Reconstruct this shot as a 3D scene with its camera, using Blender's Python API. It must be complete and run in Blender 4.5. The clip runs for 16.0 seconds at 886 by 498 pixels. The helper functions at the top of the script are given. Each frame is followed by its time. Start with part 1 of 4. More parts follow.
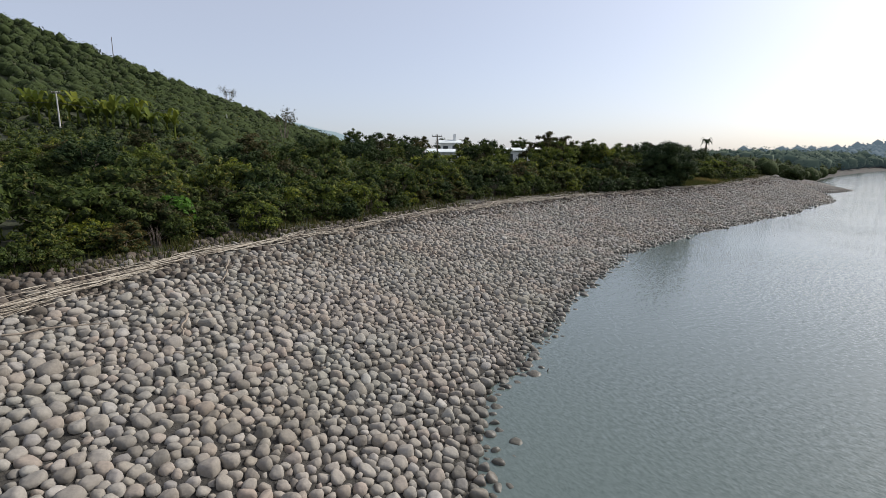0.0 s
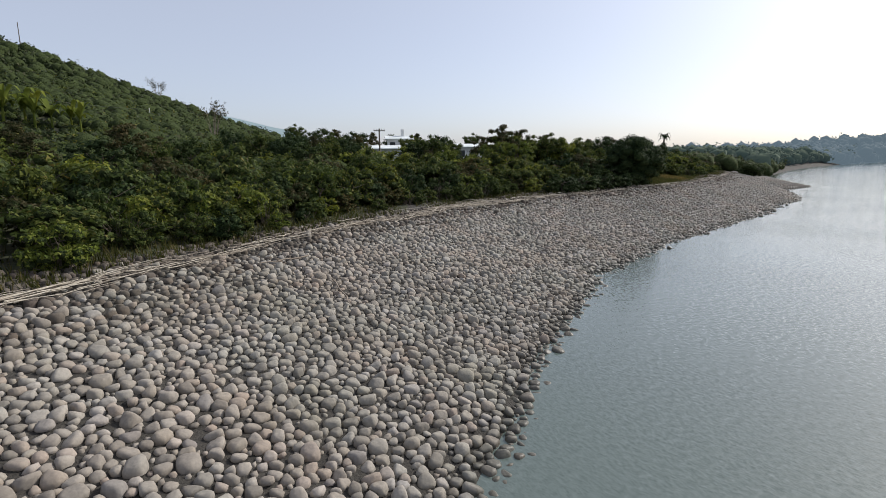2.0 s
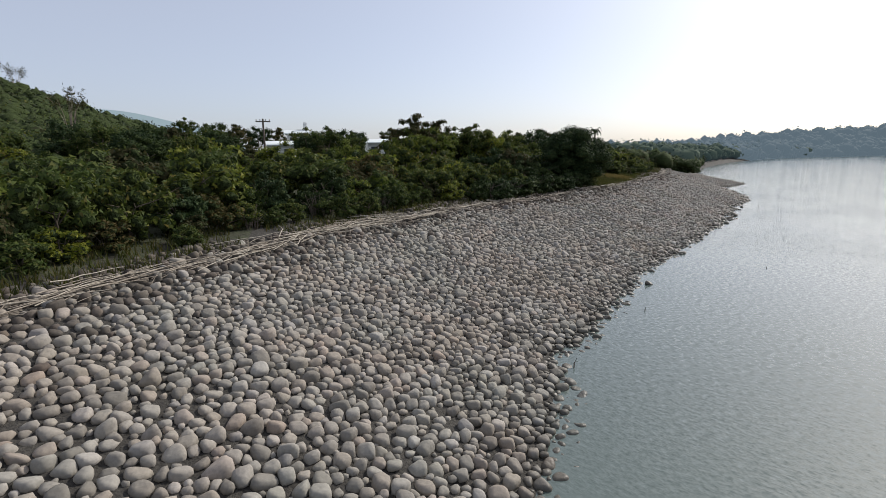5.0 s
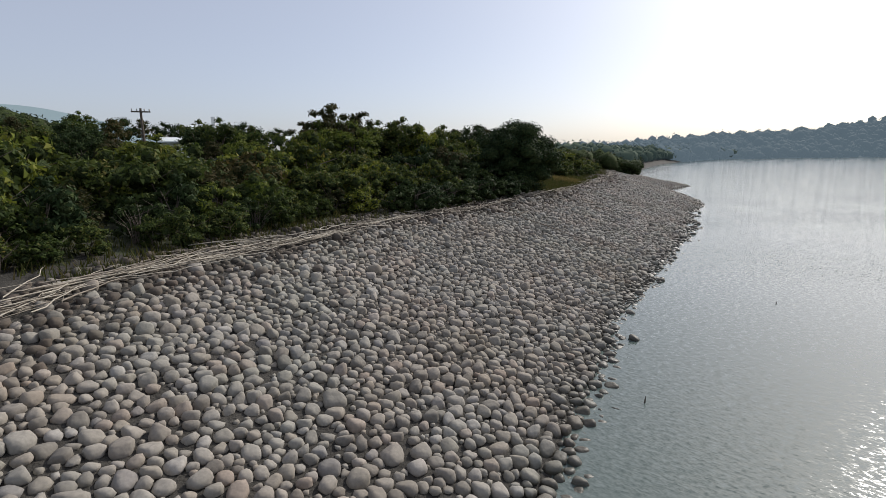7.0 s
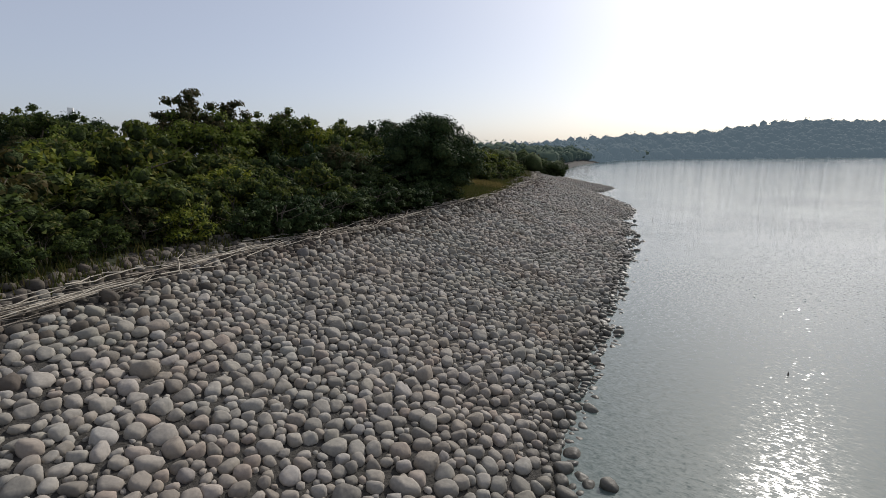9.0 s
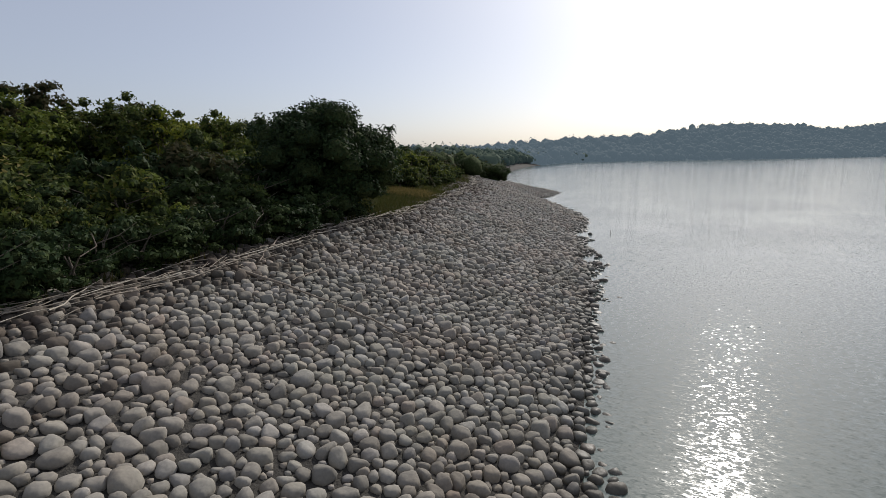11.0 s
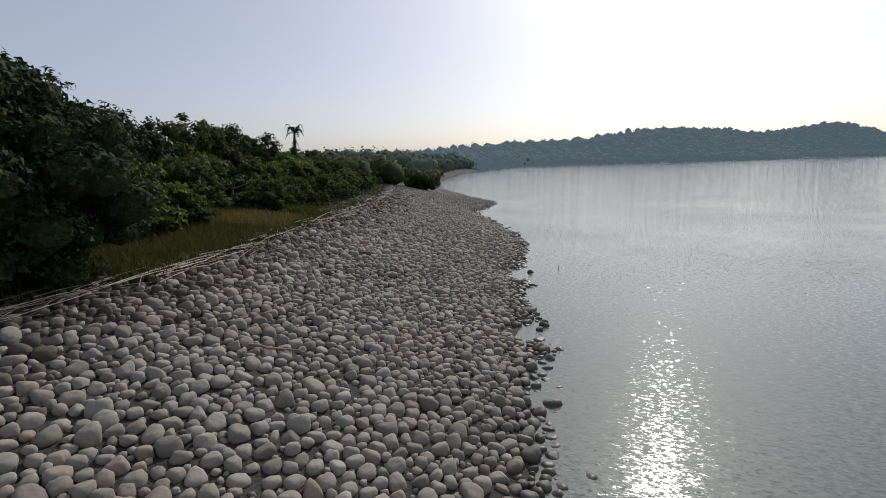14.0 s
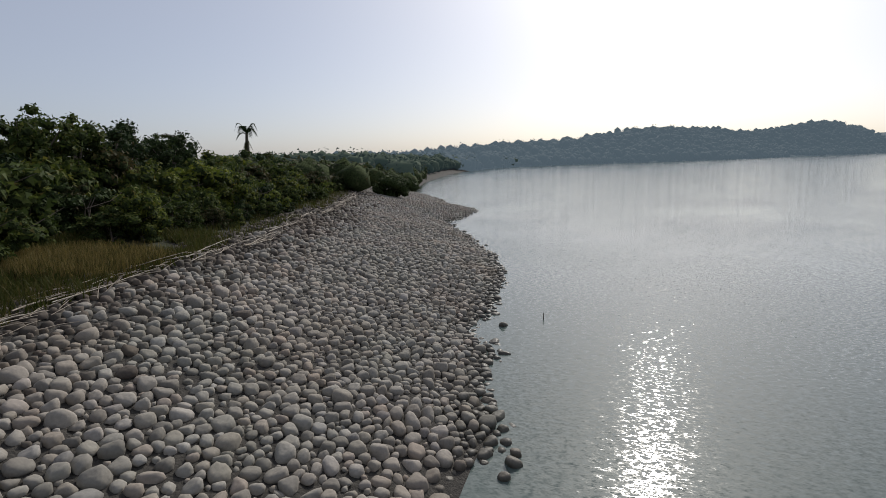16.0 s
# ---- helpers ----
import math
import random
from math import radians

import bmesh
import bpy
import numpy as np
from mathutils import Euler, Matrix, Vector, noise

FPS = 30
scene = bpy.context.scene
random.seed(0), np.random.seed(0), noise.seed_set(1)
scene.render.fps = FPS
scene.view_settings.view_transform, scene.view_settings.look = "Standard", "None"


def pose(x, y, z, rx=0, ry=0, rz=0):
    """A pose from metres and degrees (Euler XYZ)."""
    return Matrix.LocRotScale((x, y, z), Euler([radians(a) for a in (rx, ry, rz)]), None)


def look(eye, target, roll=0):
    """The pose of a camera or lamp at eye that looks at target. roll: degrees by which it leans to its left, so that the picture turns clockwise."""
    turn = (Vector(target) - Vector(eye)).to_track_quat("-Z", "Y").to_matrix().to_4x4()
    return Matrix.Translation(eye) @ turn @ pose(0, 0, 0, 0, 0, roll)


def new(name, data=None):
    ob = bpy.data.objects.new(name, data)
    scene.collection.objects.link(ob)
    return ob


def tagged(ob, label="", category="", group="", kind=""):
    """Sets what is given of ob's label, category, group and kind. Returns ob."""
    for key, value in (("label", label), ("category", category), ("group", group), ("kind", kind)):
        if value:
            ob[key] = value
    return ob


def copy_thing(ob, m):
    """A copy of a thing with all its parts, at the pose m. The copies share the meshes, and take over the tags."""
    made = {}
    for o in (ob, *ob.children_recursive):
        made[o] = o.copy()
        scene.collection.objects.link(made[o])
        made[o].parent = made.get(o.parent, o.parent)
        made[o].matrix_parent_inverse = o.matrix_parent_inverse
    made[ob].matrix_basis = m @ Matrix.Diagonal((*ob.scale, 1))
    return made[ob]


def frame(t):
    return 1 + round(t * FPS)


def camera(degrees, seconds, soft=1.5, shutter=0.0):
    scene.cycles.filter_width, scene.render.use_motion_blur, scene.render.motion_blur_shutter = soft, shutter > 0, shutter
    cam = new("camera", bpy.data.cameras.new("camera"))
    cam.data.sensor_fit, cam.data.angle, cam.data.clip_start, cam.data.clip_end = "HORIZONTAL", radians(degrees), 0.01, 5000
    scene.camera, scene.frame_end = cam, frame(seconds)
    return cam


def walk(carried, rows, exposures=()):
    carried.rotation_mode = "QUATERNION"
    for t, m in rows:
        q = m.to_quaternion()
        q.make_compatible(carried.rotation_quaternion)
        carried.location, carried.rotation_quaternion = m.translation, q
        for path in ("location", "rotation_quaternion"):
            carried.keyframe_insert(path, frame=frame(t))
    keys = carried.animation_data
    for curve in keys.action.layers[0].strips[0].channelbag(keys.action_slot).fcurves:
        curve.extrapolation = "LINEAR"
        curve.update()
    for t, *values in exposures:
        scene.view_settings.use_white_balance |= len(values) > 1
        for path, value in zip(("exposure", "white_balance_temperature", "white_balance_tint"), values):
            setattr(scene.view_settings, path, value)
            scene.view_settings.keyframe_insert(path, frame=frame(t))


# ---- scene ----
cam = camera(81.0, 16.0, 0.55)
PATH = [
    (0, (-0.281, -0.5, 5.453), (-0.25, 1.47, 5.105), -0.2),
    (0.5, (0.07, 1.19, 5.426), (0.128, 3.158, 5.077), -0.4),
    (1, (0.432, 2.941, 5.379), (0.529, 4.908, 5.028), -0.5),
    (1.5, (0.821, 4.68, 5.362), (0.962, 6.643, 5.006), -0.5),
    (2, (1.239, 6.416, 5.322), (1.434, 8.375, 4.965), -0.5),
    (2.5, (1.694, 8.139, 5.284), (1.944, 10.091, 4.926), -0.7),
    (3, (2.172, 9.895, 5.224), (2.466, 11.841, 4.866), -0.7),
    (3.5, (2.712, 11.616, 5.176), (3.044, 13.556, 4.818), -0.8),
    (4, (3.286, 13.335, 5.18), (3.663, 15.266, 4.819), -0.8),
    (6.5, (6.775, 21.733, 5.018), (7.382, 23.603, 4.65), -0.6),
    (7, (7.6, 23.252, 4.965), (8.271, 25.1, 4.599), -0.5),
    (7.5, (8.439, 24.746, 4.935), (9.172, 26.571, 4.57), -0.5),
    (8, (9.39, 26.122, 4.936), (10.176, 27.925, 4.573), -0.6),
    (8.5, (10.334, 27.534, 4.95), (11.192, 29.303, 4.584), -0.4),
    (9, (11.37, 28.885, 4.983), (12.297, 30.619, 4.614), -0.2),
    (11.5, (17.661, 35.801, 4.759), (18.787, 37.416, 4.407), -0.8),
    (12, (18.994, 36.933, 4.75), (20.129, 38.541, 4.401), -1.0),
    (12.5, (20.342, 38.02, 4.764), (21.497, 39.616, 4.417), -1.0),
    (13, (21.717, 39.088, 4.782), (22.925, 40.644, 4.435), -1.0),
    (13.5, (23.104, 40.125, 4.802), (24.36, 41.643, 4.455), -1.0),
    (14, (24.527, 41.178, 4.776), (25.798, 42.684, 4.436), -1.0),
    (14.5, (25.952, 42.198, 4.77), (27.232, 43.698, 4.434), -1.1),
    (15, (27.353, 43.148, 4.835), (28.641, 44.641, 4.497), -1.3),
    (15.5, (28.746, 44.137, 4.863), (30.038, 45.626, 4.526), -1.3),
    (16, (30.112, 45.19, 4.902), (31.411, 46.674, 4.564), -1.4),
]
EXPOSURES = [(0, 0.2), (4, 0.17), (8, -0.1), (12, -0.28), (16, -0.36)]
walk(cam, [(t, look(eye, target, roll)) for t, eye, target, roll in PATH], EXPOSURES)

# ---- sky and sun ----
SUN_AZ, SUN_EL = 64.5, 35.0
world = bpy.data.worlds.new("world")
scene.world = world
world.use_nodes = True
wn, wl = world.node_tree.nodes, world.node_tree.links
sky = wn.new("ShaderNodeTexSky")
sky.sky_type = "NISHITA"
sky.sun_disc = False
sky.sun_elevation, sky.sun_rotation = radians(SUN_EL), radians(SUN_AZ)
sky.air_density, sky.dust_density, sky.ozone_density = 0.65, 2.3, 2.0
# thin even haze over the clear sky
haze = wn.new("ShaderNodeMix")
haze.data_type = "RGBA"
haze.inputs[0].default_value = 0.55
haze.inputs[7].default_value = (3.42, 3.46, 3.72, 1)
cool = wn.new("ShaderNodeMix")
cool.data_type, cool.blend_type = "RGBA", "MULTIPLY"
cool.inputs[0].default_value = 1.0
cool.inputs[7].default_value = (0.965, 1.0, 1.02, 1)
wl.new(sky.outputs[0], cool.inputs[6])
wl.new(cool.outputs[2], haze.inputs[6])
wl.new(haze.outputs[2], wn["Background"].inputs[0])
wn["Background"].inputs[1].default_value = 0.17
sun = new("sun", bpy.data.lights.new("sun", "SUN"))
sun.data.energy, sun.data.angle, sun.data.color = 3.4, radians(0.8), (1.0, 0.95, 0.88)
_az, _el = radians(SUN_AZ), radians(SUN_EL)
SUN_DIR = Vector((math.sin(_az) * math.cos(_el), math.cos(_az) * math.cos(_el), math.sin(_el)))
sun.matrix_world = look(SUN_DIR * 300, (0, 0, 0))

# ---- materials ----


def material(name):
    m = bpy.data.materials.new(name)
    m.use_nodes = True
    return m, m.node_tree.nodes, m.node_tree.links, m.node_tree.nodes["Principled BSDF"]


def ramp(nodes, stops):
    r = nodes.new("ShaderNodeValToRGB")
    e = r.color_ramp.elements
    while len(e) < len(stops):
        e.new(0.5)
    for el, (p, c) in zip(e, stops):
        el.position, el.color = p, (*c, 1)
    return r


def noise_node(nodes, links, scale, detail=4, rough=0.55, space="Position"):
    n = nodes.new("ShaderNodeTexNoise")
    n.inputs["Scale"].default_value, n.inputs["Detail"].default_value, n.inputs["Roughness"].default_value = scale, detail, rough
    if space == "Position":
        g = nodes.new("ShaderNodeNewGeometry")
        links.new(g.outputs["Position"], n.inputs["Vector"])
    else:
        g = nodes.new("ShaderNodeTexCoord")
        links.new(g.outputs["Object"], n.inputs["Vector"])
    return n


def mixed(nodes, links, kind, fac, a, b):
    m = nodes.new("ShaderNodeMix")
    m.data_type, m.blend_type = "RGBA", kind
    for k, v in ((0, fac), (6, a), (7, b)):
        if isinstance(v, (int, float)):
            m.inputs[k].default_value = v
        elif isinstance(v, tuple):
            m.inputs[k].default_value = (*v, 1)
        else:
            links.new(v, m.inputs[k])
    return m.outputs[2]


def bump(nodes, links, height, strength, distance, bsdf):
    b = nodes.new("ShaderNodeBump")
    b.inputs["Strength"].default_value, b.inputs["Distance"].default_value = strength, distance
    links.new(height, b.inputs["Height"])
    links.new(b.outputs[0], bsdf.inputs["Normal"])
    return b


def stone_material(name, single, tones, dirt):
    """Weathered river boulder; each stone has its own tone, wet near the water."""
    m, n, l, p = material(name)
    if single:
        rnd = n.new("ShaderNodeObjectInfo").outputs["Random"]
    else:
        rnd = n.new("ShaderNodeNewGeometry").outputs["Random Per Island"]
    tone = ramp(n, tones)
    l.new(rnd, tone.inputs[0])
    big = noise_node(n, l, 2.3, 3)
    fine = noise_node(n, l, 22, 6, 0.6)
    shade = ramp(n, [(0.25, (0.84, 0.83, 0.81)), (0.7, (1.1, 1.09, 1.07))])
    l.new(fine.outputs[0], shade.inputs[0])
    c = mixed(n, l, "MULTIPLY", 1.0, tone.outputs[0], shade.outputs[0])
    blot = ramp(n, [(0.45, (0, 0, 0)), (0.7, (1, 1, 1))])
    l.new(big.outputs[0], blot.inputs[0])
    scaled = n.new("ShaderNodeMath")
    scaled.operation = "MULTIPLY"
    l.new(blot.outputs[0], scaled.inputs[0])
    scaled.inputs[1].default_value = dirt
    c = mixed(n, l, "MIX", scaled.outputs[0], c, (0.13, 0.105, 0.08))
    # patches of silt and algae some metres wide
    wide = noise_node(n, l, 0.32, 3)
    silt = ramp(n, [(0.5, (0, 0, 0)), (0.72, (0.55, 0.55, 0.55))])
    l.new(wide.outputs[0], silt.inputs[0])
    c = mixed(n, l, "MULTIPLY", silt.outputs[0], c, (0.78, 0.74, 0.66))
    # drifts of greenish and reddish stone
    vein = noise_node(n, l, 0.45, 2)
    tint = ramp(n, [(0.34, (0.97, 1.0, 0.99)), (0.5, (1, 1, 1)), (0.64, (1.03, 0.985, 0.96))])
    l.new(vein.outputs[0], tint.inputs[0])
    c = mixed(n, l, "MULTIPLY", 1.0, c, tint.outputs[0])
    # tide mark
    g = n.new("ShaderNodeNewGeometry")
    xyz = n.new("ShaderNodeSeparateXYZ")
    l.new(g.outputs["Position"], xyz.inputs[0])
    wet = n.new("ShaderNodeMapRange")
    wet.inputs[1].default_value, wet.inputs[2].default_value = 0.05, 0.2
    wet.inputs[3].default_value, wet.inputs[4].default_value = 1.0, 0.0
    l.new(xyz.outputs[2], wet.inputs[0])
    c = mixed(n, l, "MULTIPLY", wet.outputs[0], c, (0.36, 0.36, 0.34))
    l.new(c, p.inputs["Base Color"])
    rr = n.new("ShaderNodeMapRange")
    rr.inputs[3].default_value, rr.inputs[4].default_value = 0.88, 0.5
    l.new(wet.outputs[0], rr.inputs[0])
    l.new(rr.outputs[0], p.inputs["Roughness"])
    p.inputs["Specular IOR Level"].default_value = 0.35
    lump = noise_node(n, l, 6.0, 2, 0.5)
    both = n.new("ShaderNodeMath")
    both.operation = "MULTIPLY_ADD"
    l.new(fine.outputs[0], both.inputs[0])
    both.inputs[1].default_value = 0.07
    l.new(lump.outputs[0], both.inputs[2])
    bump(n, l, both.outputs[0], 0.5, 0.05, p)
    return m


TONES = [(0.0, (0.170, 0.158, 0.139)), (0.25, (0.245, 0.229, 0.204)), (0.5, (0.292, 0.277, 0.250)), (0.72, (0.252, 0.233, 0.200)), (0.86, (0.272, 0.233, 0.200)), (0.93, (0.341, 0.324, 0.300)), (1.0, (0.197, 0.188, 0.180))]
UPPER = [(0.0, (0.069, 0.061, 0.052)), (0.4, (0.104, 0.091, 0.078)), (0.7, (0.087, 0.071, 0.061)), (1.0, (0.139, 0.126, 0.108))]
M_STONE = stone_material("river stone", False, TONES, 0.15)
M_STONE_ONE = stone_material("river stone single", True, TONES, 0.15)
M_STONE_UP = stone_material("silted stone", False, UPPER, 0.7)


def soil_material(name, stops, scale):
    m, n, l, p = material(name)
    a, b = noise_node(n, l, scale, 6, 0.65), noise_node(n, l, scale * 14, 4)
    r = ramp(n, stops)
    l.new(a.outputs[0], r.inputs[0])
    q = ramp(n, [(0.3, (0.6, 0.6, 0.6)), (0.7, (1.2, 1.2, 1.2))])
    l.new(b.outputs[0], q.inputs[0])
    l.new(mixed(n, l, "MULTIPLY", 1.0, r.outputs[0], q.outputs[0]), p.inputs["Base Color"])
    p.inputs["Roughness"].default_value = 0.95
    bump(n, l, b.outputs[0], 0.7, 0.06, p)
    return m


# gravel colour lowered to put deep shade into the gaps between stones
M_GAP_DARK_GRAVEL = soil_material("dark gravel", [(0.3, (0.028, 0.025, 0.021)), (0.7, (0.055, 0.05, 0.042))], 1.3)
M_SOIL = soil_material("weedy soil", [(0.3, (0.03, 0.026, 0.016)), (0.5, (0.034, 0.042, 0.016)), (0.7, (0.055, 0.052, 0.026))], 0.5)


def water_material():
    m, n, l, p = material("lake water")
    a = noise_node(n, l, 0.05, 3)
    r = ramp(n, [(0.3, (0.088, 0.116, 0.106)), (0.7, (0.104, 0.132, 0.12))])
    l.new(a.outputs[0], r.inputs[0])
    l.new(r.outputs[0], p.inputs["Base Color"])
    p.inputs["Roughness"].default_value = 0.085
    p.inputs["IOR"].default_value = 1.52
    g = n.new("ShaderNodeNewGeometry")
    mp = n.new("ShaderNodeMapping")
    # crests lie across the breeze
    mp.vector_type = "TEXTURE"
    mp.inputs["Rotation"].default_value = (0, 0, radians(29))
    mp.inputs["Scale"].default_value = (0.55, 1.25, 1)
    l.new(g.outputs["Position"], mp.inputs[0])
    # slopes of the ripples, livelier where gusts touch the water
    gust = noise_node(n, l, 0.11, 2)
    lively = n.new("ShaderNodeMapRange")
    lively.inputs[1].default_value, lively.inputs[2].default_value = 0.3, 0.7
    lively.inputs[3].default_value, lively.inputs[4].default_value = 0.7, 1.2
    l.new(gust.outputs[0], lively.inputs[0])
    total = None
    for sc, amp in ((7.0, 0.38), (18.0, 0.36)):
        t = n.new("ShaderNodeTexNoise")
        t.inputs["Scale"].default_value, t.inputs["Detail"].default_value = sc, 1.0
        l.new(mp.outputs[0], t.inputs["Vector"])
        k = n.new("ShaderNodeVectorMath")
        k.operation = "MULTIPLY_ADD"
        l.new(t.outputs["Color"], k.inputs[0])
        k.inputs[1].default_value, k.inputs[2].default_value = (amp, amp * 0.33, 0), (-amp / 2, -amp * 0.165, 0)
        if total is None:
            total = k.outputs[0]
        else:
            add = n.new("ShaderNodeVectorMath")
            l.new(total, add.inputs[0])
            l.new(k.outputs[0], add.inputs[1])
            total = add.outputs[0]
    sized = n.new("ShaderNodeVectorMath")
    sized.operation = "SCALE"
    l.new(total, sized.inputs[0])
    l.new(lively.outputs[0], sized.inputs["Scale"])
    up = n.new("ShaderNodeVectorMath")
    turned = n.new("ShaderNodeVectorRotate")
    turned.rotation_type = "Z_AXIS"
    turned.inputs["Angle"].default_value = radians(25.5)
    l.new(sized.outputs[0], turned.inputs["Vector"])
    l.new(turned.outputs[0], up.inputs[0])
    up.inputs[1].default_value = (0, 0, 1)
    unit = n.new("ShaderNodeVectorMath")
    unit.operation = "NORMALIZE"
    l.new(up.outputs[0], unit.inputs[0])
    l.new(unit.outputs[0], p.inputs["Normal"])
    return m


M_WATER = water_material()


def leaf_material(name, stops, sheer=0.35):
    m, n, l, p = material(name)
    g = n.new("ShaderNodeNewGeometry")
    r = ramp(n, stops)
    l.new(g.outputs["Random Per Island"], r.inputs[0])
    o = n.new("ShaderNodeObjectInfo")
    q = ramp(n, [(0, (0.72, 0.78, 0.7)), (0.5, (1, 1, 1)), (1, (1.25, 1.12, 0.8))])
    l.new(o.outputs["Random"], q.inputs[0])
    c = mixed(n, l, "MULTIPLY", 1.0, r.outputs[0], q.outputs[0])
    d = n.new("ShaderNodeBsdfTranslucent")
    l.new(c, d.inputs[0])
    l.new(c, p.inputs["Base Color"])
    p.inputs["Roughness"].default_value = 0.65
    p.inputs["Specular IOR Level"].default_value = 0.1
    mx = n.new("ShaderNodeMixShader")
    mx.inputs[0].default_value = sheer
    l.new(p.outputs[0], mx.inputs[1])
    l.new(d.outputs[0], mx.inputs[2])
    l.new(mx.outputs[0], n["Material Output"].inputs[0])
    return m


M_LEAF = leaf_material("green leaves", [(0, (0.034, 0.052, 0.015)), (0.5, (0.064, 0.091, 0.023)), (0.85, (0.099, 0.121, 0.031)), (1, (0.147, 0.129, 0.045))])
M_LEAF_YELLOW = leaf_material("yellow green leaves", [(0, (0.073, 0.103, 0.018)), (0.5, (0.124, 0.159, 0.026)), (1, (0.186, 0.196, 0.046))])
M_LEAF_BRIGHT = leaf_material("fresh green leaves", [(0, (0.038, 0.105, 0.015)), (1, (0.082, 0.179, 0.030))])
M_LEAF_DARK = leaf_material("dark glossy leaves", [(0, (0.016, 0.029, 0.011)), (0.6, (0.027, 0.048, 0.018)), (1, (0.048, 0.074, 0.026))], 0.2)
M_LEAF_BROWN = leaf_material("dull brown green leaves", [(0, (0.038, 0.041, 0.017)), (0.6, (0.062, 0.059, 0.025)), (1, (0.094, 0.075, 0.038))])


def core_shade_material():
    """Leaf mass inside a crown, mottled and rough; its shade is put into the green."""
    m, n, l, p = material("inner leaf mass with painted shade")
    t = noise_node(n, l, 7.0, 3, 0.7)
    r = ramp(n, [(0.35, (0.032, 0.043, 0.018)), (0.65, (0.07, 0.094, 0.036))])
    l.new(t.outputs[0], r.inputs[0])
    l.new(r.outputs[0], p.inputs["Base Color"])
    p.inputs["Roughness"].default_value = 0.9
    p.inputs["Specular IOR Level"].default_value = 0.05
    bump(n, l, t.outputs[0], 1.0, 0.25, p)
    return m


M_CORE = core_shade_material()
M_WOODS = leaf_material("hill woods leaves", [(0, (0.027, 0.038, 0.020)), (0.6, (0.048, 0.060, 0.030)), (1, (0.076, 0.076, 0.042))], 0.2)
M_GRASS = leaf_material("weedy grass", [(0, (0.036, 0.050, 0.013)), (0.6, (0.063, 0.072, 0.020)), (1, (0.108, 0.090, 0.041))])
M_GRASS_DRY = leaf_material("dry straw grass", [(0, (0.10, 0.085, 0.03)), (0.6, (0.19, 0.145, 0.05)), (1, (0.28, 0.21, 0.09))])


def bark_material(name, a, b, scale=9):
    m, n, l, p = material(name)
    t = noise_node(n, l, scale, 5, 0.7, "Object")
    r = ramp(n, [(0.3, a), (0.7, b)])
    l.new(t.outputs[0], r.inputs[0])
    l.new(r.outputs[0], p.inputs["Base Color"])
    p.inputs["Roughness"].default_value = 0.9
    bump(n, l, t.outputs[0], 0.5, 0.02, p)
    return m


M_BARK = bark_material("bark", (0.07, 0.055, 0.04), (0.16, 0.13, 0.10))
M_TWIG = bark_material("dry twigs", (0.16, 0.13, 0.10), (0.30, 0.25, 0.20))
M_BRUSH = bark_material("dead twigs", (0.09, 0.07, 0.055), (0.17, 0.14, 0.11))
M_REED = bark_material("bleached reed", (0.27, 0.235, 0.185), (0.52, 0.475, 0.395), 5)
M_REED_OLD = bark_material("weathered reed", (0.16, 0.135, 0.105), (0.36, 0.31, 0.25), 5)
M_CONCRETE = bark_material("pale concrete", (0.42, 0.41, 0.39), (0.58, 0.57, 0.54), 3)
M_WALL = bark_material("white render", (0.62, 0.62, 0.6), (0.78, 0.78, 0.76), 1.5)
M_ROOF = bark_material("pale metal roof", (0.55, 0.60, 0.60), (0.72, 0.76, 0.76), 0.8)
M_DARK = bark_material("dark opening", (0.03, 0.035, 0.04), (0.06, 0.065, 0.07), 2)


# distant surfaces: weak blue-grey emission stands in for haze in the air
def haze_glow_material(name, a, b, glow, strength):
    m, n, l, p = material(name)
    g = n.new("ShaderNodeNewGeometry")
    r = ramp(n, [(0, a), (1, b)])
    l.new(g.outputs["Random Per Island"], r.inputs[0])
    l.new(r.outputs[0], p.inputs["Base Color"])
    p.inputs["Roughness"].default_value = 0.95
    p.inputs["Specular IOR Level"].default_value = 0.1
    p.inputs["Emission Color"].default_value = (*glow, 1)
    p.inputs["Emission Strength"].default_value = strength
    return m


# no light sources here: the glow is haze painted over distance
M_FAR = haze_glow_material("far woods with haze glow", (0.008, 0.012, 0.012), (0.012, 0.017, 0.016), (0.31, 0.43, 0.53), 0.31)
M_POINT = haze_glow_material("shore woods with haze glow", (0.035, 0.055, 0.03), (0.065, 0.085, 0.045), (0.30, 0.45, 0.55), 0.05)
M_FAR_HILL = haze_glow_material("far hill with haze glow", (0.08, 0.11, 0.10), (0.08, 0.11, 0.10), (0.42, 0.54, 0.66), 0.42)

